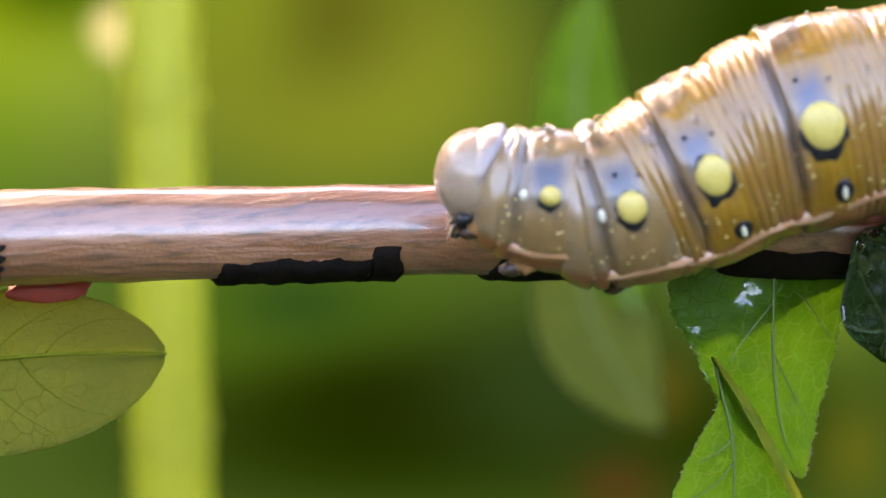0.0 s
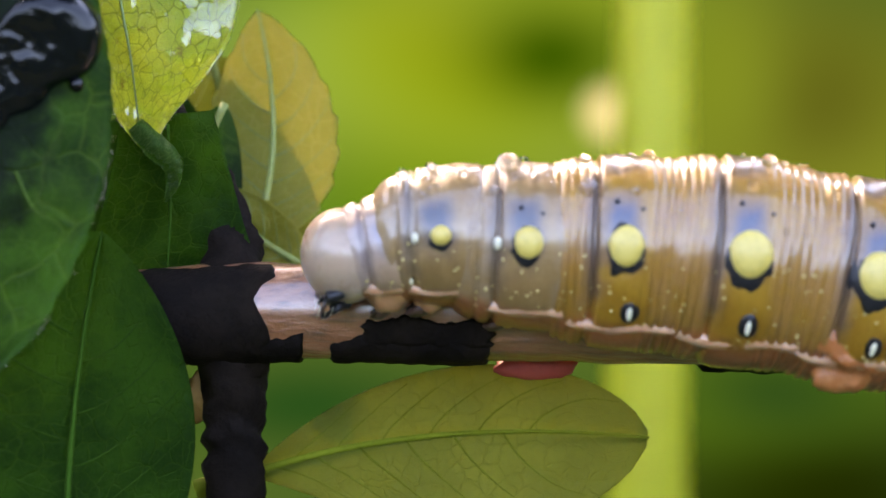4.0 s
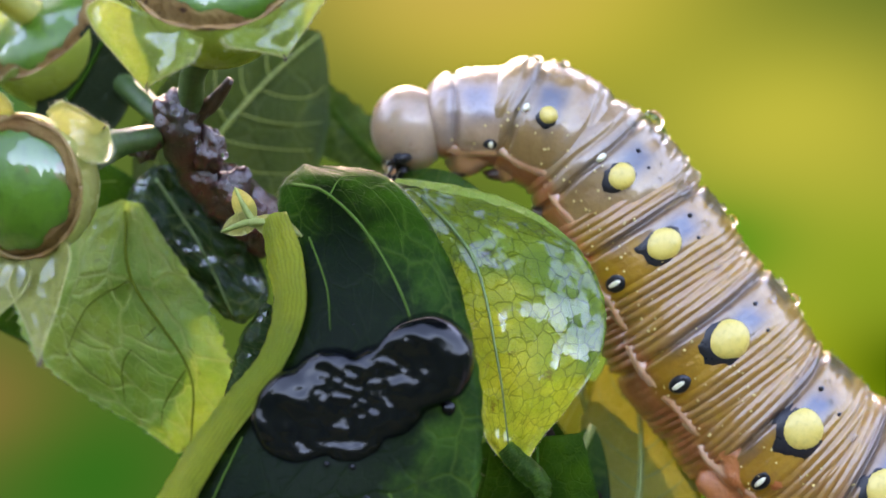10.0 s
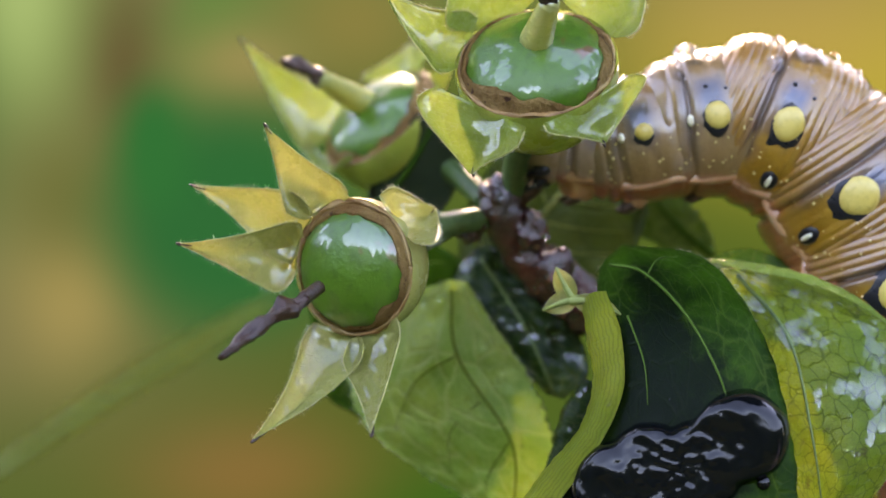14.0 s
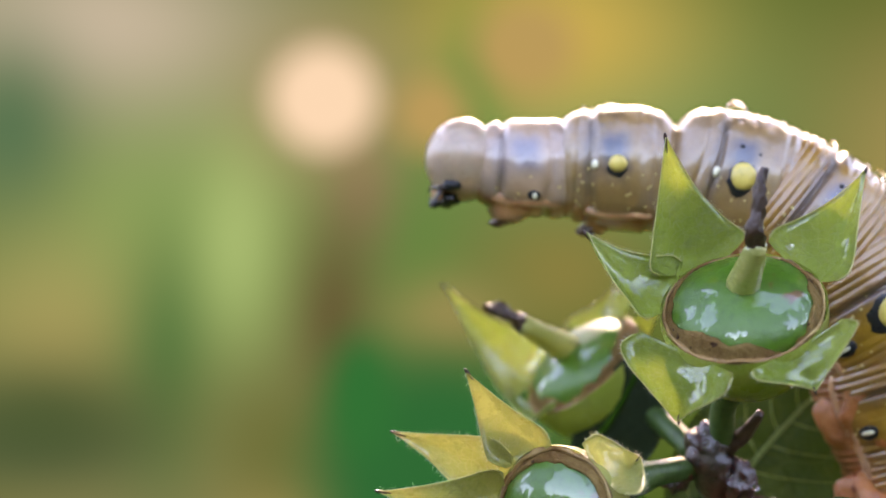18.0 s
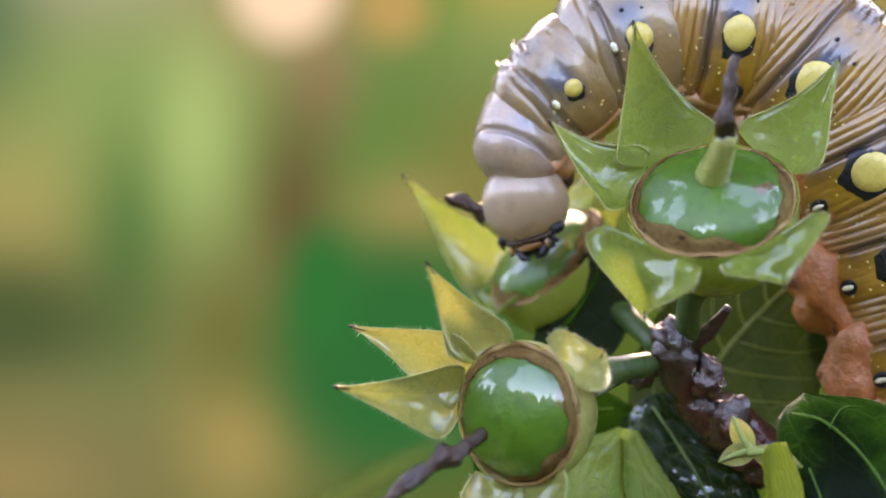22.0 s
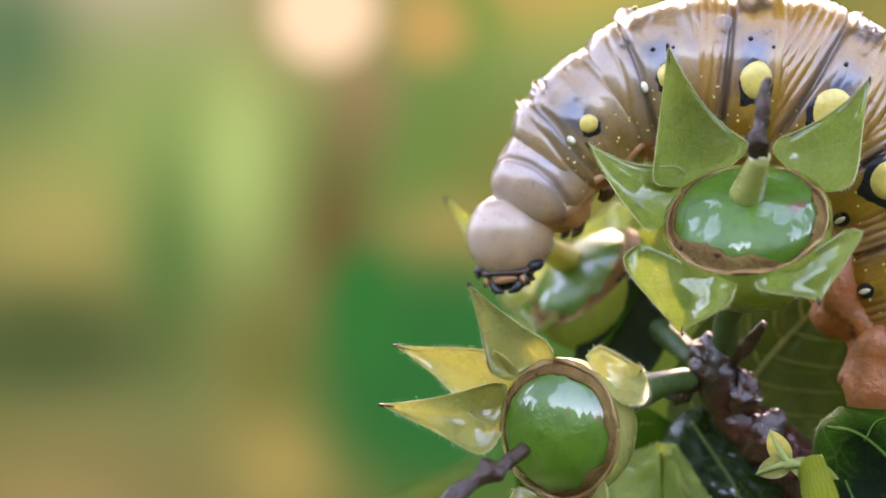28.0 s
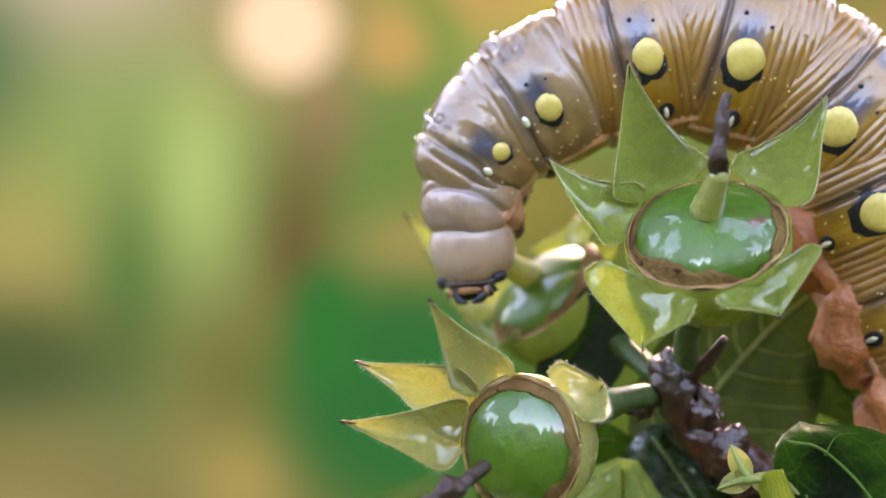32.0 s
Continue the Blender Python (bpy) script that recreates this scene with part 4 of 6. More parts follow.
part("scrap_blade", ball((0, 0, 0), 1.7, (0.5, 0.2, 1.0), 14, 10, 0.6, 4), plain("dry_orange", (0.4, 0.2, 0.04), (0.5, 0.28, 0.06), 700, 0.6, 0.6, through=0.3), scrap)


# ---- seed capsules ----
def capsule(name, at, axis, radius, sepals, style, label, mat=SEPAL, broad=(1, 1, 1, 1, 1, 1)):
    """A ripening capsule: cup, brown rim, glossy dome, pointed sepals and a dried style. sepals: tips in mm."""
    at, axis = Vector(at), Vector(axis).normalized()
    ob = thing(name, at, label, "seed capsule", "capsules of the cluster")
    turn = axis.to_track_quat("Z", "Y").to_matrix()
    bm = bmesh.new()
    rows = []
    for i in range(13):
        a = math.pi * (0.02 + 0.5 * i / 12)
        rows.append([turn @ Vector((math.sin(a) * math.cos(b), math.sin(a) * math.sin(b), -1.15 * math.cos(a))) * radius * 1.06 * MM for b in (2 * math.pi * j / 28 for j in range(28))])
    vs = grid_mesh(bm, rows, True)
    bm.faces.new(vs[0][::-1])
    part("cup", bm, mat, ob)
    bm = bmesh.new()
    rows = []
    for i in range(11):
        a = math.pi * 0.5 * (1 - i / 10.4)
        rows.append([turn @ Vector((math.sin(a) * math.cos(b), math.sin(a) * math.sin(b), 0.52 * math.cos(a) + 0.03 * noise.noise((math.sin(a) * math.cos(b) * 3, math.sin(a) * math.sin(b) * 3, radius)))) * radius * 0.95 * MM for b in (2 * math.pi * j / 30 for j in range(30))])
    vs = grid_mesh(bm, rows, True)
    bm.faces.new(vs[-1])
    part("dome", bm, CAPSULE, ob, "glossy wet green dome")
    ring = [turn @ Vector((math.cos(b), math.sin(b), 0.05 + 0.02 * math.sin(7 * b))) * radius for b in (2 * math.pi * j / 24 for j in range(25))]
    part("rim", tube(ring, [0.12, 0.2, 0.1, 0.18, 0.12], 8, 120, 1.6), CAPSULE_RIM, ob, "frayed brown rim")
    bm = bmesh.new()
    rows = []
    for i in range(6):
        ring = []
        for q in range(120):
            b = 2 * math.pi * q / 120
            rag = noise.noise((math.cos(b) * 2, math.sin(b) * 2, radius)) + 0.3 * noise.noise((math.cos(b) * 5, math.sin(b) * 5, radius))
            w = 1.02 - 0.032 * i * (1 + 0.9 * rag)
            rise = 0.5 * math.sqrt(max(0.0, 1 - (w / 0.96) ** 2)) + 0.035 + 0.03 * noise.noise((math.cos(b) * 14, math.sin(b) * 14, i * 0.8)) - (0.05 if i == 5 else 0)
            ring.append(turn @ Vector((math.cos(b) * w, math.sin(b) * w, rise)) * radius * MM)
        rows.append(ring)
    grid_mesh(bm, rows, True)
    bmesh.ops.solidify(bm, geom=bm.faces[:], thickness=0.1 * MM)
    part("scar_band", bm, SCAR, ob, "ragged brown band inside the rim")
    for k, tip in enumerate(sepals):
        tip = Vector(tip) - at
        flat = (tip - axis * tip.dot(axis)).normalized()
        root = flat * radius * 0.98
        side = axis.cross(flat).normalized()
        drop = tip.dot(axis)
        bend = root + flat * (tip - root).length * 0.3 + axis * (0.2 if drop > 0 else 0.3 * drop) + side * (0.9, -0.7, 1.1, -1.0, 0.6, -0.8)[k]
        bm = bmesh.new()
        rows = []
        for i in range(15):
            s = i / 14
            p = root * (1 - s) ** 2 + bend * 2 * s * (1 - s) + tip * s * s
            d = (bend - root) * (1 - s) + (tip - bend) * s
            n = side.cross(d).normalized()
            w = radius * broad[k] * (0.9 * math.sin(math.pi / len(sepals)) + 0.14 * min(s / 0.3, 1)) * (1 - s) ** 0.92 * (1 + 0.3 * math.sin(s * 3.1)) * (1 - 0.25 * max(0, s - 0.75) * 4 * (1 - s) * 4) + 0.05
            rows.append([(p + side * (w * v) - n * (0.42 * w * v * v) + n * (0.12 * math.exp(-(v * 5) ** 2) + 0.3 * noise.noise((s * 3 + k, v * 1.5, k)))) * MM for v in (-1 + q / 5 for q in range(11))])
        grid_mesh(bm, rows, uvs=lambda i, j: (i / 14 * 0.3, j / 10 * 0.2))
        bmesh.ops.solidify(bm, geom=bm.faces[:], thickness=0.35 * MM)
        blade = part("sepal", bm, mat, ob)
        part("sepal_tip", tube([rows[-2][5] / MM, rows[-1][5] / MM, rows[-1][5] / MM + (tip - bend).normalized() * 0.3], [0.06, 0.15, 0.05], 6, 6), DRIED, blade, "dry brown tip")
        for q in (0, 10):
            part("sepal_edge", tube([row[q] / MM for row in rows[1::3]] + [rows[-1][q] / MM], [0.07, 0.06, 0.05, 0.03], 5, 14), SEPAL_EDGE, blade, "thin brownish margin")
        hairs(blade, [[(row[q] / MM, (row[q] - row[5]).normalized()) for row in rows[1:]] for q in (0, 10)], 110, 0.4, k)
    pts = [axis * radius * 0.35] + [Vector(p) - at for p in style]
    if mat is not SEPAL:
        pts[0] = pts[0].lerp(pts[1], 0.62)
    part("style", tube(pts[:2] + [pts[1] + (pts[1] - pts[0]) * 0.05], [1.3 if mat is SEPAL else 0.5, 0.75 if mat is SEPAL else 0.5, 0.55], 10, 8), SEPAL_YELLOW if mat is SEPAL else DRIED, ob, "pale yellow style" if mat is SEPAL else "dark dried style")
    part("style_tip", tube(pts[1:], [0.45, 0.65, 0.4, 0.45, 0.18], 12, 30, 1.3, 3), DRIED, ob, "dried dark brown style tip")
    return ob


capsule("seed_capsule", (-24.4, 143.6, 20.3), (0.05, -0.76, 0.65), 5.6,
        [(-29.3, 140.9, 32.6), (-16.0, 145.4, 30.3), (-35.0, 140.4, 25.9), (-28.8, 141.6, 12.5), (-19.2, 141.4, 14.4)],
        [(-22.6, 138.3, 23.8), (-22.3, 137.0, 26.2), (-21.6, 136.7, 29.1)], "ripening green seed capsule with a glossy dome and pointed sepals", broad=(1.1, 1.1, 1.0, 1.35, 1.25))
capsule("seed_capsule", (-37.4, 141.6, 5.9), (-0.3, -0.9, -0.1), 4.8,
        [(-42.9, 137.4, 15.8), (-49.5, 141.0, 12.0), (-48.9, 136.4, 7.5), (-31.9, 143.0, 10.1), (-43.1, 135.2, -6.2), (-34.8, 135.6, -5.8)],
        [(-39.6, 136.0, 3.6), (-41.6, 133.6, 2.0), (-44.3, 131.2, -0.6)], "yellow green seed capsule with a dark dried style", SEPAL_YELLOW)
capsule("seed_capsule", (-40.5, 161.8, 18.7), (-0.45, -0.6, 0.65), 5.3,
        [(-51.7, 159.4, 25.5), (-39.1, 166.3, 25.8), (-36.2, 165.8, 21.5), (-44.6, 159.3, 13.9)],
        [(-43.4, 155.2, 21.3), (-45.2, 154.5, 22.5), (-46.7, 153.9, 23.0)], "green seed capsule behind the others with a dark red style")


def cluster_stalk():
    o = Vector((-28.8, 154.6, 10.8))
    ob = thing("cluster_stalk", o, "dark red glossy knotted stalk with green side stalks", "stalk")
    part("stem", tube([Vector(p) - o for p in ((-28.3, 153.5, 12.2), (-28.8, 153.6, 10.6), (-27.8, 155.3, 7.7), (-24.8, 156.5, 4.2), (-26.2, 157.9, 6.8), (-22.0, 158.0, 2.1))], [1.3, 1.7, 1.5, 1.6, 1.7, 1.9], 16, 60, 0.4), STEM_RED, ob)
    part("stub", tube([Vector(p) - o for p in ((-28.0, 153.7, 11.2), (-26.3, 153.0, 12.3), (-24.7, 152.1, 14.0))], [0.9, 0.6, 0.3], 10, 10, 0.5), DRIED, ob)
    for k, (p, r) in enumerate((((-28.9, 153.0, 11.6), 1.9), ((-31.3, 152.7, 9.5), 1.4), ((-26.8, 153.8, 9.0), 1.7), ((-25.1, 154.6, 6.1), 1.8), ((-24.1, 155.6, 4.0), 1.6))):
        part("knot", ball(Vector(p) - o, r * 0.8, (1, 0.8, 1.15), 28, 20, 0.5, k * 3.1), STEM_RED, ob)
    for k, (p, r) in enumerate((((-28.6, 151.1, 11.6), 0.35), ((-25.2, 152.3, 8.5), 0.3), ((-27.1, 151.9, 9.3), 0.25), ((-24.3, 153.1, 5.2), 0.3))):
        part("water_drop", ball(Vector(p) - o, r, (1, 1, 1), 10, 8), WATER, ob, "clear water drop")
    for pts in (((-28.0, 153.7, 11.6), (-27.1, 150.4, 14.6), (-25.0, 148.4, 17.6)), ((-30.3, 153.4, 10.0), (-32.2, 149.9, 9.4), (-34.7, 146.3, 8.1)), ((-30.2, 155.3, 11.3), (-34.6, 160.0, 14.9), (-38.0, 162.9, 18.0))):
        part("side_stalk", tube([Vector(p) - o for p in pts], [0.9, 1.0, 1.5], 12, 12, 0.12), STALK, ob)


cluster_stalk()

# ---- soft greenery behind ----
def far_stem(points, radius, mat, label):
    ob = thing("plant_stem", points[0], label, "stem", "soft greenery behind")
    o = Vector(points[0])
    part("stem", tube([Vector(p) - o for p in points], [radius, radius * 0.95, radius * 0.85], 12, 16, 0.1), mat, ob)
    for s in (0.3, 0.62):
        p = Vector(points[0]).lerp(Vector(points[2]), s) - o
        part("node", ball(p, radius * 1.03, (1, 1, 0.4), 16, 10, 0.1, s), mat, ob)


far_stem([(66.5, 307.8, -135.6), (69.1, 322.4, -56.4), (72.2, 336.8, 22.8)], 6.6, STALK_YELLOW, "thick yellow green stem standing out of focus behind the twig")
SOFT = dict(veins=0, group="soft greenery behind", thick=0.4)
leaf("leaf", (109.6, 232.3, -55.6), (101.5, 244.6, -35.5), (111.6, 250.4, -14.6), 7.2, 6.0, VIEW, LEAF_FAR, "narrow green leaf out of focus behind the twig", seed=22, **SOFT)
leaf("leaf", (103.5, 236.4, -45.9), (101.6, 235.2, -55.6), (111.3, 229.0, -69.5), 7.8, 7.2, VIEW, LEAF_OLIVE, "green leaf out of focus hanging behind the twig", seed=23, **SOFT)
leaf("leaf", (-111.8, 241.6, -15.9), (-94.4, 244.1, -3.1), (-72.9, 247.3, 7.7), 1.6, 1.6, VIEW, LEAF_OLIVE, "narrow olive blade out of focus", seed=25, **SOFT)


# ---- the caterpillar ----
def skin(name, a, b, fold, slate, saddle):
    """Wet ochre skin in the segment's own space (u from its front to its rear, v round from the back): slate flank, tan annulets behind, brown saddle, pink below."""
    m, n, l = nodes_of(name)
    o = object_space(n)
    sep = n.new("ShaderNodeSeparateXYZ")
    l.new(n.new("ShaderNodeTexCoord").outputs["UV"], sep.inputs[0])
    big, mid, fine = noise_of(n, l, o, 260, 3), noise_of(n, l, o, 800, 4), noise_of(n, l, o, 2600, 5)
    drift = calc(n, l, "MULTIPLY", calc(n, l, "SUBTRACT", big, 0.5), 0.8)
    u = calc(n, l, "ADD", sep.outputs[0], calc(n, l, "MULTIPLY", drift, 0.1))
    round_ = calc(n, l, "ADD", calc(n, l, "MULTIPLY", calc(n, l, "MINIMUM", sep.outputs[1], calc(n, l, "SUBTRACT", 1.0, sep.outputs[1])), 6.2832), drift)

    def zone(value, rise, fall, soft):
        return calc(n, l, "MULTIPLY", ramp(n, l, value, rise - soft, rise + soft), ramp(n, l, value, fall + soft, fall - soft))

    c = mix_colour(n, l, ramp(n, l, big, 0.35, 0.65), a, b)
    ring = calc(n, l, "SUBTRACT", 1.0, zone(u, 0.34, 0.63, 0.03))
    c = mix_colour(n, l, calc(n, l, "MULTIPLY", ring, calc(n, l, "MULTIPLY", ramp(n, l, mid, 0.25, 0.7), 0.75)), c, fold)
    c = mix_colour(n, l, calc(n, l, "MULTIPLY", calc(n, l, "MULTIPLY", zone(u, 0.4, 0.57, 0.06), zone(round_, 0.95, 1.55, 0.3)), 0.92), c, slate)
    c = mix_colour(n, l, calc(n, l, "MULTIPLY", calc(n, l, "MULTIPLY", zone(u, 0.3, 0.38, 0.05), zone(round_, 0.5, 1.9, 0.4)), 0.5), c, slate)
    c = mix_colour(n, l, calc(n, l, "MULTIPLY", calc(n, l, "MULTIPLY", zone(u, 0.36, 0.56, 0.04), ramp(n, l, round_, 0.62, 0.4)), saddle), c, (0.055, 0.026, 0.008))
    # shading of the fold at the segment's front, painted as a dark band
    c = mix_colour(n, l, calc(n, l, "MULTIPLY", calc(n, l, "MULTIPLY", zone(u, 0.32, 0.365, 0.012), zone(round_, 0.3, 2.0, 0.4)), 0.45 if saddle > 0.6 else 0.2), c, (0.03, 0.02, 0.018))
    c = mix_colour(n, l, ramp(n, l, round_, 2.1, 2.5), c, (0.38, 0.11, 0.035))
    c = mix_colour(n, l, calc(n, l, "MULTIPLY", ramp(n, l, fine, 0.5, 0.8), 0.35), c, tuple(q * 0.35 for q in a))
    return finish(m, n, l, c, calc(n, l, "ADD", calc(n, l, "MULTIPLY", fine, 0.25), 0.25), calc(n, l, "ADD", fine, mid), 0.4, 0.00025, coat=0.9, flesh=0.03, gloss=(0.16, 1.7), even=True)


SKIN_NECK = skin("skin_neck", (0.4, 0.24, 0.14), (0.46, 0.3, 0.2), (0.38, 0.27, 0.22), (0.2, 0.18, 0.22), 0.1)
SKIN_FRONT = skin("skin_front", (0.28, 0.15, 0.05), (0.34, 0.2, 0.075), (0.29, 0.19, 0.115), (0.018, 0.032, 0.07), 0.5)
SKIN = skin("skin", (0.31, 0.135, 0.006), (0.38, 0.185, 0.012), (0.33, 0.15, 0.045), (0.025, 0.05, 0.12), 0.85)
HEAD = plain("head_skin", (0.41, 0.275, 0.18), (0.49, 0.345, 0.24), 250, 0.3, 0.08, coat=0.45, flesh=0.3)
BLACK = plain("black_skin", (0.01, 0.01, 0.013), (0.016, 0.016, 0.02), 900, 0.3, 0.3, spec=0.4)
SPOT = plain("yellow_spot", (0.6, 0.42, 0.07), (0.68, 0.52, 0.13), 900, 0.4, 0.3, coat=0.25)
WHITE = plain("white_dot", (0.8, 0.74, 0.5), (0.85, 0.8, 0.6), 900, 0.3, 0.2, coat=0.6)
SPECK = plain("pale_speck", (0.68, 0.5, 0.17), (0.75, 0.58, 0.25), 900, 0.4, 0.2, coat=0.2)
ORANGE = plain("orange_flesh", (0.42, 0.115, 0.026), (0.54, 0.19, 0.055), 500, 0.4, 1.6, coat=0.3, flesh=0.2, spots=(0.2, 0.035, 0.01))
PINK = plain("pink_fold", (0.58, 0.27, 0.13), (0.66, 0.35, 0.2), 700, 0.3, 0.4, coat=0.6, flesh=0.3)
CHIN = plain("orange_leg", (0.36, 0.15, 0.055), (0.44, 0.21, 0.09), 700, 0.35, 0.5, coat=0.5, flesh=0.2)
LEG = plain("leg", (0.03, 0.012, 0.008), (0.07, 0.03, 0.018), 900, 0.3, 0.4, coat=0.3)

# radius, length, spot half length and half height (radians), for each segment from the neck to the tail
SEGMENTS = [(3.9, 8.6, 0.0, 0.0), (4.9, 10.0, 0.8, 0.16), (5.6, 11.5, 1.1, 0.22), (6.4, 13.5, 1.3, 0.25), (6.95, 14.8, 1.6, 0.26), (6.9, 15.0, 1.7, 0.26),
            (6.9, 15.0, 1.7, 0.26), (6.9, 15.0, 1.7, 0.26), (6.9, 14.5, 1.6, 0.26), (6.7, 12.4, 1.5, 0.25), (6.0, 11.5, 1.2, 0.22), (4.9, 10.0, 0.0, 0.0)]


def skin_point(k, x, a, lift=0.0, fine=1.0):
    """A point on segment k: x along (mm, forward), a round from the dorsal line towards its left side; fine: depth of the wrinkles."""
    r, length, _, _ = SEGMENTS[k]
    ahead = SEGMENTS[k - 1][0] if k else 3.1
    behind = SEGMENTS[min(k + 1, len(SEGMENTS) - 1)][0]
    u = x / (length / 2)
    w = r + (ahead - r) * max(u, 0) * 0.5 + (behind - r) * max(-u, 0) * 0.5
    w *= 1 - 0.13 * u * u - 0.4 * abs(u) ** 7
    if fine:
        sway = 0.5 * noise.noise((math.cos(a) * 1.6 + k * 3, math.sin(a) * 1.6, x * 0.25))
        crease = (1 - abs(math.sin(x * 5.0 + sway + k))) ** 2
        if k < 3:
            crease = sum(math.exp(-((x + 0.5 * sway - fold) / 0.2) ** 2) for fold in ((-1.6, 2.2), (-2.9, 1.7, 3.0), (-2.9, 1.9, 3.2))[k])
        smooth = 1 / ((1 + math.exp((x - 2.3) * 5)) * (1 + math.exp((-1.5 - x) * 5)))
        ringed = ((1 - 0.9 * smooth) if k > 2 else 0.8) * (1 - 0.6 * max(0, math.cos(a)) ** 3)
        w -= fine * 0.32 * crease * ringed * (0.8 + 0.5 * noise.noise((x * 0.7, a * 1.1, k * 5.0)))
        w -= fine * 0.5 * math.exp(-((x + 0.4 * sway - 2.0) / 0.2) ** 2) * (1 if k > 2 else 0.5)
        w += fine * 0.14 * noise.noise((x * 0.8, math.cos(a) * 3 + k * 7, math.sin(a) * 3))
        w += fine * 0.12 * max(0, noise.noise((x * 2.2, a * 6, k * 3.0))) * max(0, math.cos(a * 1.2))
    w += lift
    return Vector((x, math.sin(a) * w * 0.97, math.cos(a) * w * (1.0 if math.cos(a) > 0 else 0.92 + 0.06 * min(k, 3))))


def patch(k, x0, a0, half, arc, lift, dome=0.0, n=10, rag=0.0):
    """A rounded piece that lies on the skin of segment k."""
    bm = bmesh.new()
    rows = []
    for i in range(n + 1):
        s = i / n
        rows.append([skin_point(k, x0 + half * s * (1 + rag * noise.noise((math.cos(b) * 2, math.sin(b) * 2, k + half))) * math.cos(b), a0 + arc * s * (1 + rag * noise.noise((math.cos(b) * 2 + 5, math.sin(b) * 2, k + half))) * math.sin(b), lift * (1 - s ** 6) - 0.3 * s ** 6 + dome * (1 - s * s), 0.0) * MM for b in (2 * math.pi * j / 20 for j in range(20))])
    grid_mesh(bm, rows[1:], True)
    bm.verts.ensure_lookup_table()
    bm.faces.new([bm.verts[j] for j in range(20)])
    bmesh.ops.recalc_face_normals(bm, faces=bm.faces)
    return bm


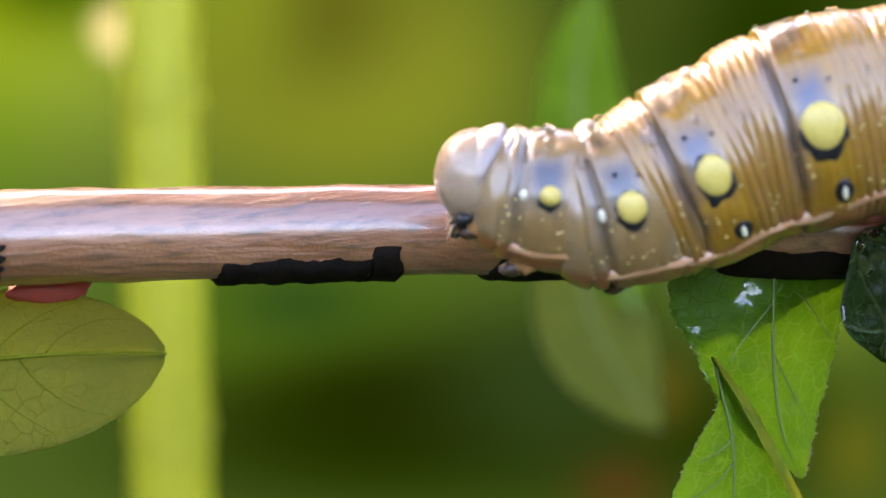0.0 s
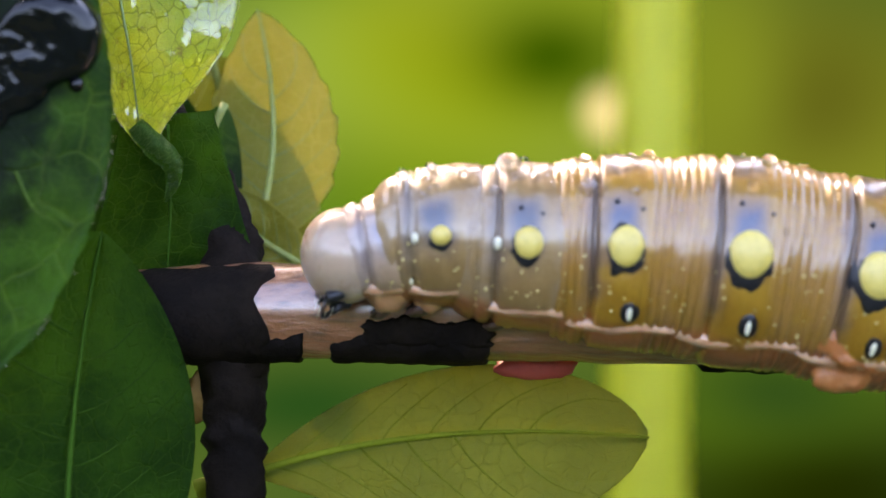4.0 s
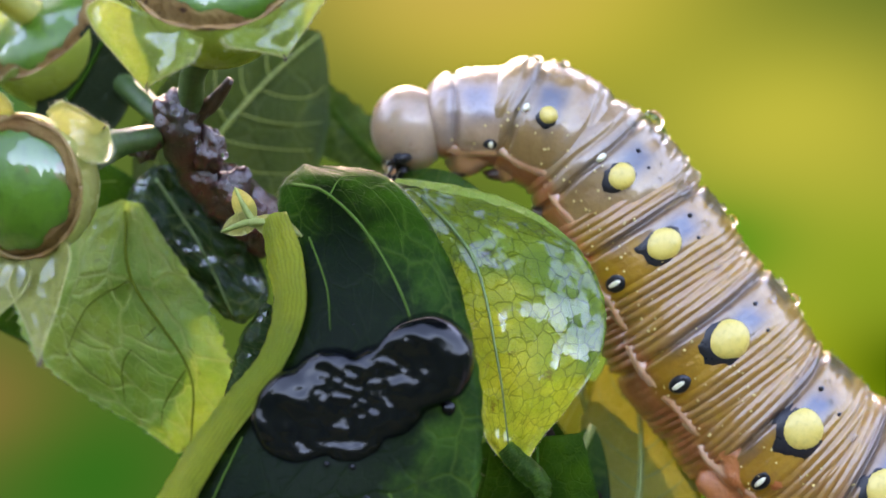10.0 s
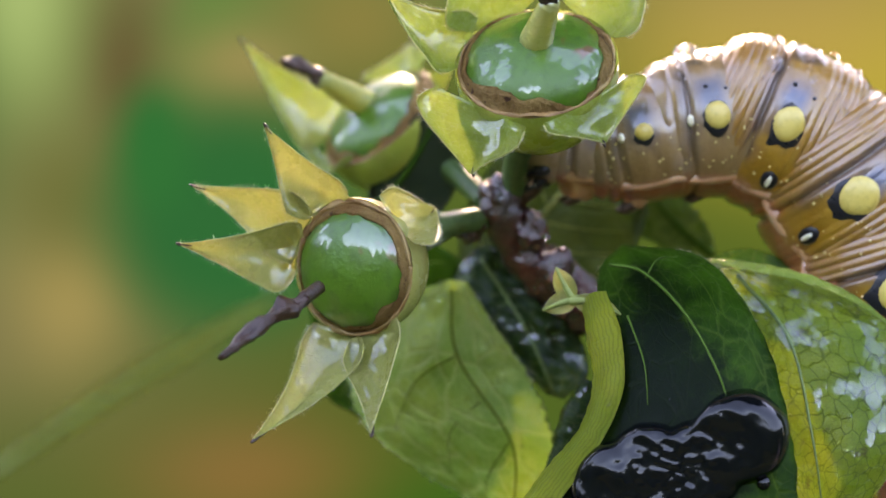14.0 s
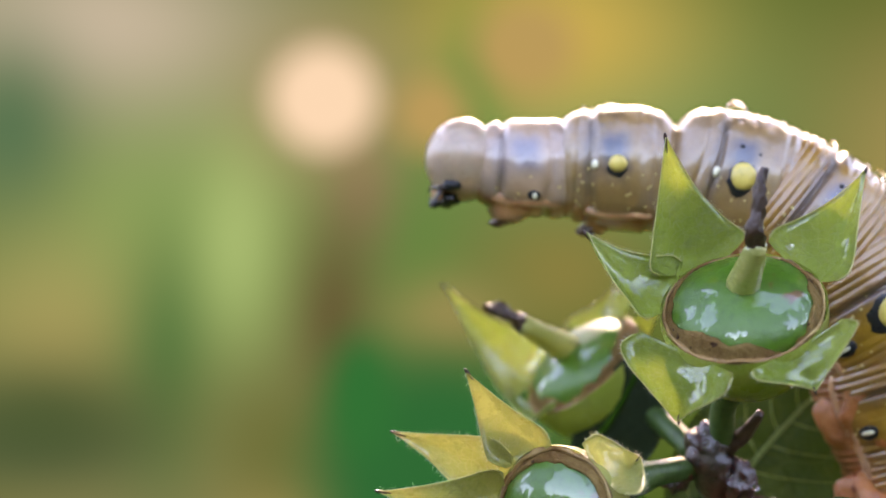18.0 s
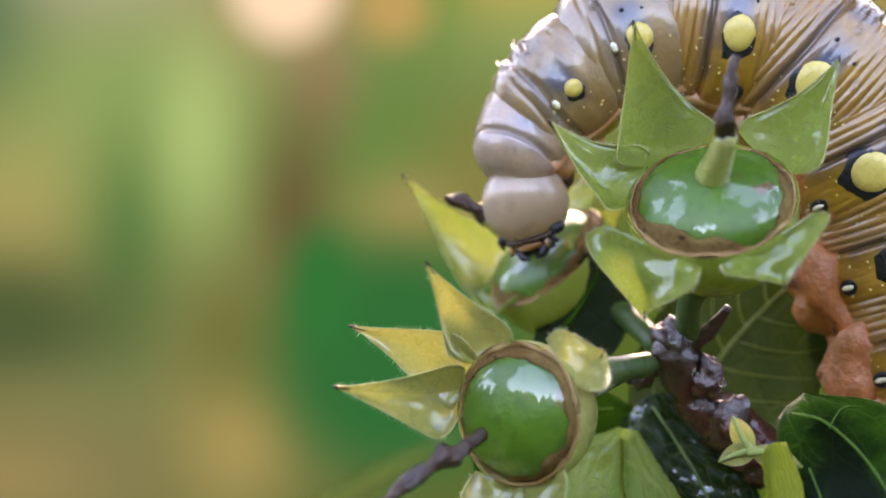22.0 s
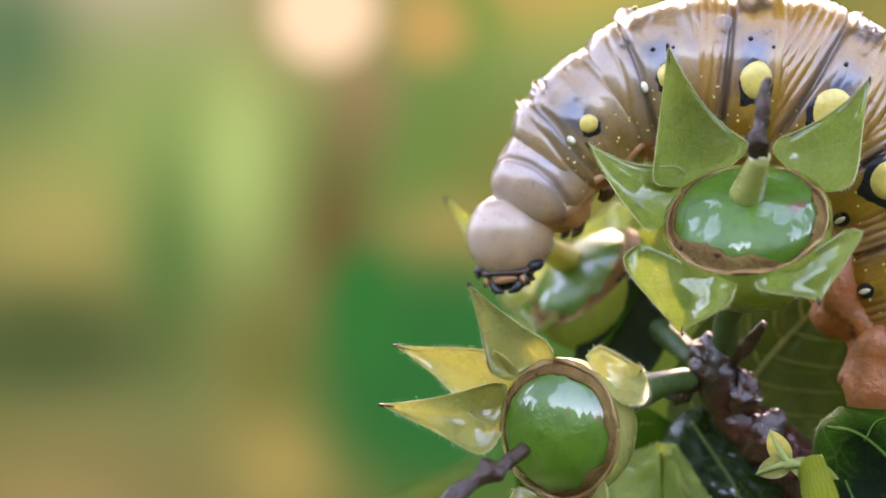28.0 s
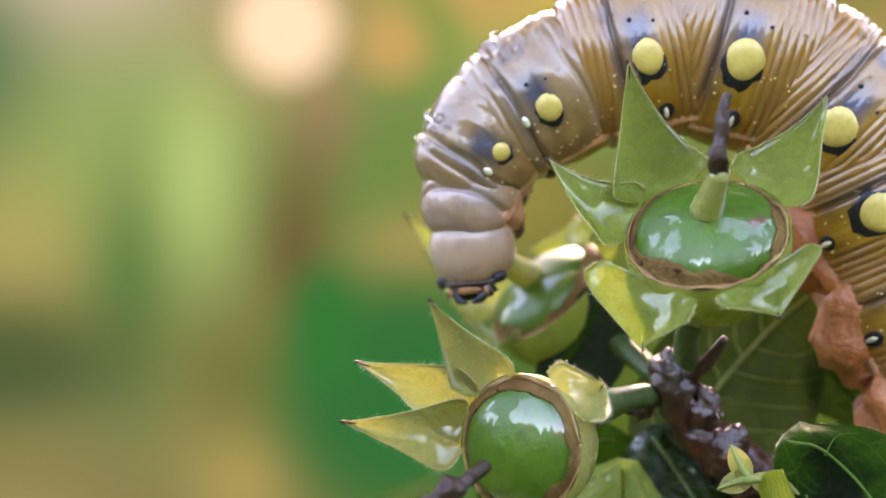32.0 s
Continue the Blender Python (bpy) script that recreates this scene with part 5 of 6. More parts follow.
def build_caterpillar():
    ob = thing("caterpillar", (76.3, 131.9, -22.6), "large wet ochre caterpillar with yellow side spots", "caterpillar")
    pieces = []
    # the head, with its jaws, feelers and eyes
    bm = bmesh.new()
    rows = []
    for i in range(19):
        a = math.pi * i / 18
        ring = []
        for j in range(30):
            b = 2 * math.pi * j / 30
            y, z = math.sin(a) * math.sin(b), math.sin(a) * math.cos(b)
            groove = 0.05 * math.exp(-(y / 0.12) ** 2) * max(0, z + 0.3)
            w = 3.3 * (1 - groove)
            ring.append(Vector((math.cos(a) * w * 0.9 + 0.3, y * w * 1.02, z * w * 1.0 - 0.2)) * MM)
        rows.append(ring)
    grid_mesh(bm, rows, True)
    bmesh.ops.remove_doubles(bm, verts=bm.verts, dist=1e-7)
    bmesh.ops.recalc_face_normals(bm, faces=bm.faces)
    head = part("head", bm, HEAD, ob, "smooth pale pinkish tan head")
    part("jaw", ball((1.7, 0, -3.15), 1.25, (0.7, 1.3, 0.5), 18, 12, 0.5), BLACK, head, "black jaws")
    part("lip", ball((2.6, 0, -2.75), 0.75, (0.45, 1.3, 0.42), 18, 12, 0.4), CHIN, head, "pale notched upper lip")
    part("band", tube([(1.4, -2.7, -2.1), (2.4, -1.5, -2.3), (2.8, 0, -2.15), (2.4, 1.5, -2.3), (1.4, 2.7, -2.1)], [0.3, 0.2, 0.14, 0.2, 0.3], 8, 30, 0.6), DRIED, head, "dark brown line above the mouth")
    for y, z, size in ((-0.9, -3.3, 0.28), (0.8, -3.35, 0.26), (1.5, -2.9, 0.3), (-1.6, -2.9, 0.3)):
        part("palp", ball((2.5, y, z), size, (1, 0.8, 1.2), 10, 8, 0.2), CHIN, head, "tiny pale mouth feeler")
    for y in (-0.7, 0.7):
        part("mandible", tube([(2.2, y * 1.6, -3.1), (2.7, y * 1.2, -3.5), (2.9, y * 0.3, -3.7)], [0.45, 0.35, 0.1], 10, 10, 0.3), BLACK, head, "black pointed jaw")
    for s in (-1, 1):
        part("feeler", tube([(2.2, 1.5 * s, -2.5), (2.6, 1.7 * s, -2.9), (2.85, 1.75 * s, -3.2)], [0.24, 0.16, 0.06], 6, 6), LEG, head)
        part("eye_patch", ball((1.6, 2.25 * s, -2.2), 0.95, (0.8, 0.7, 0.5), 14, 10, 0.2), BLACK, head, "black eye patch")
        for e in range(4):
            part("eye", ball((1.9 + 0.28 * e, (2.75 - 0.22 * e) * s, -2.25 - 0.14 * (e % 2)), 0.14, (1, 1, 1), 8, 6), GOO, head, "tiny glossy black eye")
    bm = bmesh.new()
    for q in range(26):
        root = Vector((random.uniform(1.6, 2.8), random.uniform(-2.2, 2.2), random.uniform(-3.4, -1.9)))
        way = Vector((0.5, root.y * 0.25, -0.6)).normalized() * random.uniform(0.5, 1.2)
        sd = way.orthogonal().normalized() * 0.03
        bm.faces.new([bm.verts.new(p * MM) for p in (root - sd, root + sd, root + way)])
    tagged(part("bristles", bm, HAIR, head), kind="stuff")
    pieces.append(head)
    rnd = random.Random(5)
    for k, (r, length, half, arc) in enumerate(SEGMENTS):
        bm = bmesh.new()
        rows = [[skin_point(k, length * (0.5 - i / 132), 2 * math.pi * j / 56) * MM for j in range(56)] for i in range(133)]
        vs = grid_mesh(bm, rows, True, lambda i, j: (0.5 + length * (i / 132 - 0.5) / 13, j / 56))
        bm.faces.new(vs[0][::-1]), bm.faces.new(vs[-1])
        bmesh.ops.recalc_face_normals(bm, faces=bm.faces)
        seg = part("segment", bm, (SKIN_NECK, SKIN_FRONT, SKIN_FRONT)[k] if k < 3 else SKIN, ob)
        for s in (1, -1):
            if half:
                part("dark_patch", patch(k, 0.05, s * 1.47, half * 1.16, arc * 1.26, 0.16, rag=0.35), BLACK, seg, "black ring round the spot")
                part("spot", patch(k, 0, s * 1.42, half, arc, 0.24, 0.2), SPOT, seg, "pale yellow oval spot")
            if 2 <= k <= 9:
                part("black_dot", patch(k, half * 0.55, s * (1.38 - arc * 1.75), 0.22, 0.035, 0.12, 0.1), BLACK, seg, "tiny black dot above the spot")
                part("black_dot", patch(k, -half * 0.75, s * (1.38 - arc * 1.45), 0.16, 0.026, 0.12, 0.1), BLACK, seg, "tiny black dot above the spot")
            if 1 <= k <= 2:
                part("small_spot", patch(k, half + 0.9, s * 1.45, 0.28, 0.09, 0.2, 0.1), WHITE, seg, "small white dot")
            if k == 0 or k >= 3:
                part("spiracle_ring", patch(k, -0.6, s * 2.1, 0.75, 0.15, 0.14), BLACK, seg, "black ring round a breathing hole")
                part("spiracle", patch(k, -0.6, s * 2.1, 0.25, 0.1, 0.24, 0.05), WHITE, seg, "pale breathing hole")
            fold = [skin_point(k, length * q, s * (2.36 + 0.05 * math.sin(q * 9)), -0.4 - 2.0 * q ** 4) for q in (-0.5, -0.3, -0.12, 0.08, 0.28, 0.5)]
            part("side_fold", tube(fold, [0.35, 0.42, 0.5, 0.5, 0.42, 0.35], 12, 24, 0.35, k), PINK, seg, "pinkish fold along the lower side")
            bm = bmesh.new()
            for q in range(24 if k else 5):
                x, a = rnd.uniform(-0.3, 0.3) * length, s * rnd.uniform(1.5, 2.3)
                p, size = skin_point(k, x, a, 0.0), rnd.uniform(0.06, 0.13)
                bmesh.ops.create_icosphere(bm, subdivisions=1, radius=size * MM, matrix=Matrix.Translation(p * MM))
            tagged(part("pale_specks", bm, SPECK, seg), kind="stuff")
            if k < 3:
                size = 1.7 if k == 0 else 1.1
                low = -r * (0.66 if k == 0 else 0.8)
                base = part("leg", ball((0.9, 1.0 * s, low), size, (1.0, 0.7, 1.0), 20, 14, 0.3, k + s), CHIN, seg, "fleshy pale orange leg base")
                part("claw", tube([(1.3, 1.0 * s, low - size * 0.7), (1.9, 0.9 * s, low - size * 1.0), (2.5, 0.7 * s, low - size * 1.05)], [0.55, 0.4, 0.08], 10, 10, 0.2), LEG, base, "short hooked dark claw")
            if 5 <= k <= 9:
                part("proleg", ball((0, 2.8 * s, -r * (0.58 if k == 5 else 0.72)), 3.0 if k == 5 else 3.5, (1.35, 0.9, 0.95), 36, 24, 0.5, k * 2.3), ORANGE, seg, "fleshy orange pink proleg")
        pieces.append(seg)
    # small drops of water along the back
    for k in range(1, 9):
        for q in range(13):
            x, a = rnd.uniform(-0.28, 0.28) * SEGMENTS[k][1], rnd.uniform(-0.3, 1.15)
            part("water_drop", ball(skin_point(k, x, a, 0.08), rnd.uniform(0.1, 0.24) if q > 3 else rnd.uniform(0.2, 0.42), (1, 1, 0.8), 10, 8), WATER, pieces[k + 1], "clear water drop")
    for k, x, a, r in ((2, 1.5, 0.15, 0.85), (3, 2.6, 0.75, 0.7), (4, -1.0, 0.2, 0.5), (3, -1.5, 0.1, 0.45), (1, 0.5, 0.2, 0.4)):
        part("water_drop", ball(skin_point(k, x, a, r * 0.1), r, (1, 1, 0.85), 18, 14), WATER, pieces[k + 1], "large clear water drop")
    return ob, pieces


caterpillar, body_pieces = build_caterpillar()


def motions():
    gait = []
    # seconds, then head, neck and body points (mm) with their lean towards the camera (degrees)
    gait.append((0.0, 0.00, [(49.9, 131.0, -20.6, 0), (52.1, 130.0, -21.5, 0), (53.9, 129.2, -22.4, 0), (58.7, 127.4, -22.5, 0), (63.5, 126.2, -20.2, 0), (70.4, 124.3, -17.2, 0), (78.3, 121.7, -15.9, 0), (84.8, 119.4, -15.6, 0), (91.1, 116.9, -16.9, 0)]))
    gait.append((0.5, 0.00, [(42.8, 132.5, -17.3, 0), (45.1, 131.6, -17.7, 0), (47.3, 130.8, -17.8, 0), (53.0, 128.7, -18.8, 0), (58.7, 126.8, -18.5, 0), (67.8, 123.8, -17.3, 0), (74.7, 121.7, -16.1, 0), (81.6, 119.4, -15.7, 0), (88.4, 116.9, -16.4, 0)]))
    gait.append((1.0, 0.00, [(37.9, 134.7, -19.8, 0), (41.4, 133.6, -19.4, 0), (44.4, 132.8, -18.7, 0), (51.1, 130.5, -19.3, 0), (56.8, 128.7, -19.7, 0), (65.5, 126.2, -18.2, 0), (73.0, 124.0, -17.1, 0), (80.1, 121.8, -16.7, 0), (87.1, 119.5, -17.0, 0)]))
    gait.append((1.5, 0.00, [(33.3, 134.5, -20.0, 0), (37.2, 133.5, -19.7, 0), (40.9, 132.6, -19.2, 0), (46.7, 130.8, -20.0, 0), (52.0, 129.3, -20.5, 0), (58.4, 127.6, -20.0, 0), (65.5, 125.8, -19.1, 0), (72.3, 124.0, -18.5, 0), (79.3, 122.1, -18.5, 0)]))
    gait.append((2.0, 0.00, [(29.0, 135.4, -14.8, 0), (31.1, 134.6, -16.7, 0), (33.6, 133.9, -17.4, 0), (40.0, 132.2, -18.6, 0), (46.2, 130.7, -19.1, 0), (54.4, 128.7, -19.6, 0), (61.9, 127.0, -19.5, 0), (69.1, 125.3, -19.7, 0), (76.3, 123.6, -20.1, 0)]))
    gait.append((2.5, 0.00, [(23.0, 136.0, -17.9, 0), (26.9, 135.2, -17.9, 0), (31.1, 134.5, -17.7, 0), (38.0, 132.9, -18.8, 0), (44.2, 131.6, -19.4, 0), (51.1, 130.2, -19.9, 0), (58.3, 128.7, -20.4, 0), (65.6, 127.2, -20.8, 0), (72.4, 125.8, -21.1, 0)]))
    gait.append((3.5, 0.00, [(14.1, 141.2, -19.5, 0), (17.7, 140.8, -19.3, 0), (21.4, 140.3, -18.7, 0), (27.8, 139.3, -19.5, 0), (34.3, 138.4, -19.8, 0), (41.7, 137.2, -20.7, 0), (49.5, 135.9, -21.9, 0), (57.1, 134.7, -22.8, 0), (64.4, 133.6, -23.6, 0)]))
    gait.append((4.5, 0.00, [(5.1, 142.7, -21.6, 0), (8.4, 142.5, -21.1, 0), (11.4, 142.4, -20.3, 0), (17.3, 141.8, -20.6, 0), (23.7, 141.3, -20.8, 0), (32.1, 140.5, -21.1, 0), (40.4, 139.6, -22.5, 0), (48.3, 138.7, -24.2, 0), (56.0, 137.9, -25.5, 0)]))
    gait.append((5.0, 0.00, [(2.7, 142.5, -16.2, -10), (5.6, 141.9, -18.7, -5), (8.9, 141.7, -19.1, 0), (15.7, 141.3, -19.5, 0), (22.4, 141.0, -19.3, 0), (30.5, 140.5, -19.8, 0), (37.9, 140.0, -20.8, 0), (45.2, 139.5, -21.9, 0), (52.4, 139.0, -22.9, 0)]))
    gait.append((5.5, 0.00, [(2.5, 143.5, -14.9, -7), (5.1, 143.1, -17.6, -3), (7.7, 142.9, -18.6, 0), (11.8, 142.9, -18.8, 0), (17.1, 142.9, -18.0, 0), (23.0, 142.9, -17.8, 0), (29.8, 142.7, -18.9, 0), (37.2, 142.5, -20.0, 0), (44.6, 142.3, -21.2, 0)]))
    gait.append((6.0, 0.00, [(0.3, 147.5, -13.6, -5), (2.7, 147.3, -16.4, -2), (5.7, 147.2, -17.7, 0), (8.5, 147.2, -18.6, 0), (13.5, 147.3, -18.6, 0), (19.9, 147.5, -18.9, 0), (27.4, 147.7, -19.3, 0), (35.2, 147.8, -19.9, 0), (42.8, 147.9, -20.7, 0)]))
    gait.append((6.5, 0.00, [(4.7, 155.7, -7.6, -2), (5.6, 154.7, -11.6, -1), (7.1, 153.7, -15.2, 0), (9.5, 152.9, -18.2, 0), (13.8, 152.3, -19.1, 0), (19.3, 151.9, -19.3, 0), (25.8, 152.2, -19.8, 0), (33.2, 152.5, -20.1, 0), (40.6, 152.9, -20.5, 0)]))
    gait.append((7.0, 0.00, [(2.8, 162.5, -5.3, 0), (4.5, 160.5, -9.6, 0), (6.6, 158.4, -14.1, 0), (10.6, 156.6, -17.3, 0), (14.6, 154.9, -18.5, 0), (19.4, 153.3, -18.5, 0), (25.6, 153.5, -18.5, 0), (32.8, 153.8, -18.8, 0), (40.2, 154.1, -19.2, 0)]))
    gait.append((7.5, 0.00, [(-0.9, 162.7, -11.5, 5), (1.8, 160.9, -12.6, 2), (5.0, 159.1, -14.0, 0), (8.1, 157.4, -15.8, 0), (12.0, 155.6, -16.6, 0), (16.2, 154.0, -17.1, 0), (22.5, 154.2, -17.5, 0), (29.9, 154.4, -18.3, 0), (37.3, 154.6, -19.2, 0)]))
    gait.append((8.0, 0.00, [(-2.9, 165.1, -2.9, 10), (-0.4, 163.3, -5.7, 5), (2.2, 161.4, -8.4, 0), (6.7, 159.5, -12.3, 0), (10.7, 157.7, -15.1, 0), (15.4, 156.0, -16.7, 0), (21.5, 156.2, -17.6, 0), (29.1, 156.3, -19.7, 0), (36.6, 156.5, -21.3, 0)]))
    gait.append((8.5, 0.15, [(-6.7, 164.5, 9.0, 15), (-3.3, 163.7, 5.6, 7), (0.8, 162.9, 2.3, 0), (5.1, 162.0, -4.4, 0), (9.4, 161.2, -9.1, 0), (15.3, 160.4, -14.4, 0), (22.4, 160.5, -17.6, 0), (30.3, 160.7, -20.6, 0), (38.0, 160.9, -23.2, 0)]))
    gait.append((9.0, 0.20, [(-8.0, 160.8, 11.0, 20), (-4.2, 160.9, 7.4, 10), (-1.0, 160.9, 4.4, 0), (3.4, 161.0, -2.2, 0), (8.3, 161.1, -7.3, 0), (14.5, 161.3, -13.6, 0), (21.3, 161.5, -17.7, 0), (29.2, 161.8, -20.9, 0), (36.9, 162.1, -23.5, 0)]))
    gait.append((9.5, 0.10, [(-7.2, 160.0, 10.3, 5), (-3.8, 160.2, 8.3, 5), (-0.9, 160.4, 5.5, 0), (2.7, 160.5, 0.1, 0), (5.9, 160.7, -4.7, 0), (11.6, 160.9, -11.2, 0), (17.8, 161.2, -15.1, 0), (25.0, 161.6, -19.1, 0), (32.7, 162.0, -22.2, 0)]))
    gait.append((10.0, 0.10, [(-12.0, 159.2, 11.0, 5), (-6.9, 159.5, 11.4, 5), (-2.2, 159.8, 10.8, 1), (2.9, 160.1, 6.4, 1), (5.7, 160.4, 1.4, 0), (10.3, 160.7, -5.7, 0), (15.6, 161.1, -12.4, 0), (21.6, 161.5, -17.0, 0), (28.4, 162.0, -20.9, 0)]))
    gait.append((10.5, 0.10, [(-10.6, 157.8, 9.9, 5), (-6.2, 158.2, 10.7, 5), (-2.6, 158.5, 10.5, 2), (1.2, 158.9, 6.7, 2), (3.2, 159.2, 2.1, 0), (7.4, 159.7, -5.0, 0), (13.2, 160.3, -11.2, 0), (19.6, 161.0, -16.4, 0), (26.0, 161.7, -20.7, 0)]))
    gait.append((11.0, 0.10, [(-10.9, 157.0, 11.6, 5), (-6.0, 157.6, 11.2, 5), (-1.5, 158.1, 10.3, 3), (1.9, 158.6, 6.2, 3), (3.7, 158.9, 1.6, 0), (7.5, 159.5, -5.3, 0), (13.0, 160.3, -11.8, 0), (18.1, 161.0, -17.0, 0), (23.7, 161.8, -21.7, 0)]))
    gait.append((11.5, 0.10, [(-12.1, 155.4, 11.5, 5), (-7.0, 156.1, 11.3, 5), (-2.8, 156.6, 11.2, 4), (1.1, 157.3, 6.9, 4), (1.7, 157.6, 2.2, 0), (5.1, 158.2, -4.0, 0), (9.5, 159.0, -9.4, 0), (14.9, 159.9, -15.0, 0), (20.4, 160.8, -20.2, 0)]))
    gait.append((12.0, 0.10, [(-14.1, 154.3, 10.5, 5), (-9.7, 154.8, 11.4, 5), (-5.9, 155.3, 13.2, 5), (-0.8, 156.0, 12.1, 5), (1.8, 156.6, 7.6, 0), (4.3, 157.2, 0.9, 0), (7.2, 158.0, -6.6, 0), (11.0, 158.9, -13.7, 0), (15.6, 159.8, -19.8, 0)]))
    gait.append((12.5, 0.10, [(-19.9, 155.2, 10.5, 7), (-13.9, 156.2, 10.7, 7), (-7.7, 157.0, 12.8, 5), (-2.4, 157.8, 13.3, 5), (1.4, 158.5, 11.0, 0), (4.2, 159.2, 3.3, 0), (7.6, 160.1, -4.3, 0), (10.6, 160.8, -11.7, 0), (14.9, 161.8, -18.1, 0)]))
    gait.append((13.0, 0.10, [(-22.3, 154.4, 10.8, 10), (-16.6, 155.4, 10.7, 10), (-10.5, 156.4, 12.1, 5), (-3.2, 157.6, 12.5, 5), (1.8, 158.5, 11.7, 0), (5.3, 159.3, 6.3, 0), (7.0, 159.9, -1.0, 0), (8.5, 160.5, -9.3, 0), (11.1, 161.2, -17.0, 0)]))
    gait.append((13.5, 0.10, [(-23.0, 153.0, 13.1, 10), (-19.3, 153.8, 12.6, 10), (-15.5, 154.5, 13.6, 7), (-9.5, 155.7, 15.1, 7), (-4.2, 156.7, 15.6, 4), (0.5, 157.9, 10.0, 3), (2.1, 158.6, 1.7, 2), (3.6, 159.2, -6.9, 2), (6.1, 160.0, -15.2, 1)]))
    gait.append((14.5, 0.10, [(-27.6, 155.3, 19.7, 10), (-23.8, 156.2, 18.8, 10), (-20.0, 157.1, 18.3, 11), (-14.5, 158.3, 18.3, 12), (-9.5, 159.5, 17.4, 12), (-4.0, 160.9, 13.5, 10), (-0.3, 162.1, 8.7, 8), (3.8, 163.5, 2.7, 6), (7.9, 164.9, -3.8, 4)]))
    gait.append((15.5, 0.10, [(-32.7, 158.9, 26.9, 10), (-28.1, 160.3, 24.8, 10), (-24.3, 161.3, 23.5, 15), (-20.1, 162.5, 21.5, 2), (-15.9, 163.6, 19.5, -14), (-9.3, 165.3, 18.4, -14), (-3.4, 166.9, 16.3, -14), (2.6, 168.9, 12.1, -14), (8.0, 170.7, 6.8, -14)]))
    gait.append((16.0, 0.10, [(-35.2, 157.0, 28.7, 10), (-30.8, 158.2, 27.4, 10), (-26.5, 159.3, 26.4, 14), (-21.9, 160.6, 24.2, 2), (-17.3, 162.0, 21.3, -14), (-10.0, 164.1, 18.6, -14), (-4.0, 166.1, 14.7, -14), (2.2, 168.1, 10.2, -14), (7.9, 170.1, 5.3, -14)]))
    gait.append((16.5, 0.10, [(-36.7, 155.9, 31.4, 10), (-31.5, 157.4, 30.4, 10), (-27.3, 158.6, 29.2, 13), (-23.6, 159.8, 26.8, 1), (-19.9, 161.1, 23.8, -14), (-13.5, 163.3, 19.5, -14), (-8.4, 165.3, 14.4, -14), (-3.6, 167.3, 9.1, -14), (1.3, 169.3, 3.8, -14)]))
    gait.append((17.0, 0.10, [(-43.7, 153.7, 30.1, 10), (-39.1, 154.6, 32.0, 10), (-34.6, 155.6, 33.4, 12), (-28.1, 157.4, 32.3, 1), (-22.6, 159.5, 28.0, -14), (-15.5, 162.3, 21.9, -14), (-11.6, 164.4, 15.5, -14), (-8.1, 166.3, 9.4, -14), (-4.2, 168.4, 2.8, -14)]))
    gait.append((17.5, 0.10, [(-49.1, 150.1, 35.3, 10), (-44.1, 151.8, 34.4, 11), (-37.7, 153.6, 34.5, 13), (-28.6, 156.6, 32.3, 2), (-23.1, 158.9, 28.2, -14), (-16.4, 161.8, 22.5, -14), (-13.0, 163.9, 16.0, -14), (-10.0, 165.9, 9.5, -14), (-6.6, 168.0, 2.9, -14)]))
    gait.append((18.0, 0.10, [(-47.0, 150.1, 34.1, 10), (-42.7, 151.7, 33.2, 12), (-36.2, 153.8, 33.3, 15), (-27.4, 156.7, 32.2, 9), (-21.9, 159.1, 28.9, 0), (-16.8, 161.8, 22.9, 0), (-14.6, 163.8, 16.0, 0), (-12.4, 165.7, 9.1, 0), (-9.7, 167.7, 2.6, 0)]))
    gait.append((18.5, 0.12, [(-46.3, 150.1, 28.1, 10), (-42.3, 151.0, 30.3, 13), (-38.3, 151.9, 32.5, 16), (-30.5, 154.3, 33.8, 19), (-24.5, 156.5, 32.6, 20), (-18.9, 159.3, 27.9, 16), (-16.4, 161.4, 21.4, 13), (-14.2, 163.5, 14.5, 10), (-12.1, 165.5, 7.6, 6)]))
    gait.append((19.0, 0.15, [(-44.5, 150.0, 26.0, 10), (-40.2, 151.0, 28.4, 14), (-35.9, 151.9, 31.4, 18), (-28.3, 154.0, 33.5, 20), (-23.0, 156.0, 32.5, 20), (-18.1, 158.5, 28.4, 16), (-14.9, 160.8, 21.7, 13), (-13.3, 162.7, 14.9, 10), (-11.6, 164.5, 8.0, 6)]))
    gait.append((19.5, 0.25, [(-43.0, 151.0, 25.8, 12), (-40.0, 151.6, 28.4, 17), (-36.7, 152.2, 31.4, 20), (-30.6, 153.8, 34.2, 20), (-25.2, 155.7, 33.8, 20), (-20.1, 158.1, 30.4, 16), (-16.6, 160.2, 24.5, 13), (-14.5, 162.1, 17.6, 10), (-12.8, 163.9, 10.8, 6)]))
    gait.append((20.0, 0.35, [(-45.0, 150.2, 22.3, 14), (-41.3, 150.9, 25.7, 20), (-37.8, 151.4, 30.5, 22), (-32.2, 152.9, 33.7, 20), (-25.8, 155.0, 33.8, 20), (-20.2, 157.4, 31.0, 16), (-16.5, 159.5, 25.0, 13), (-14.1, 161.4, 18.1, 10), (-12.4, 163.0, 11.3, 6)]))
    gait.append((20.5, 0.55, [(-44.9, 150.2, 23.7, 12), (-41.3, 151.0, 26.6, 25), (-37.9, 151.6, 30.7, 25), (-32.9, 152.9, 33.7, 21), (-26.1, 155.1, 34.1, 20), (-20.1, 157.6, 31.4, 16), (-16.5, 159.6, 25.6, 13), (-14.3, 161.3, 18.8, 10), (-12.5, 162.8, 12.0, 6)]))
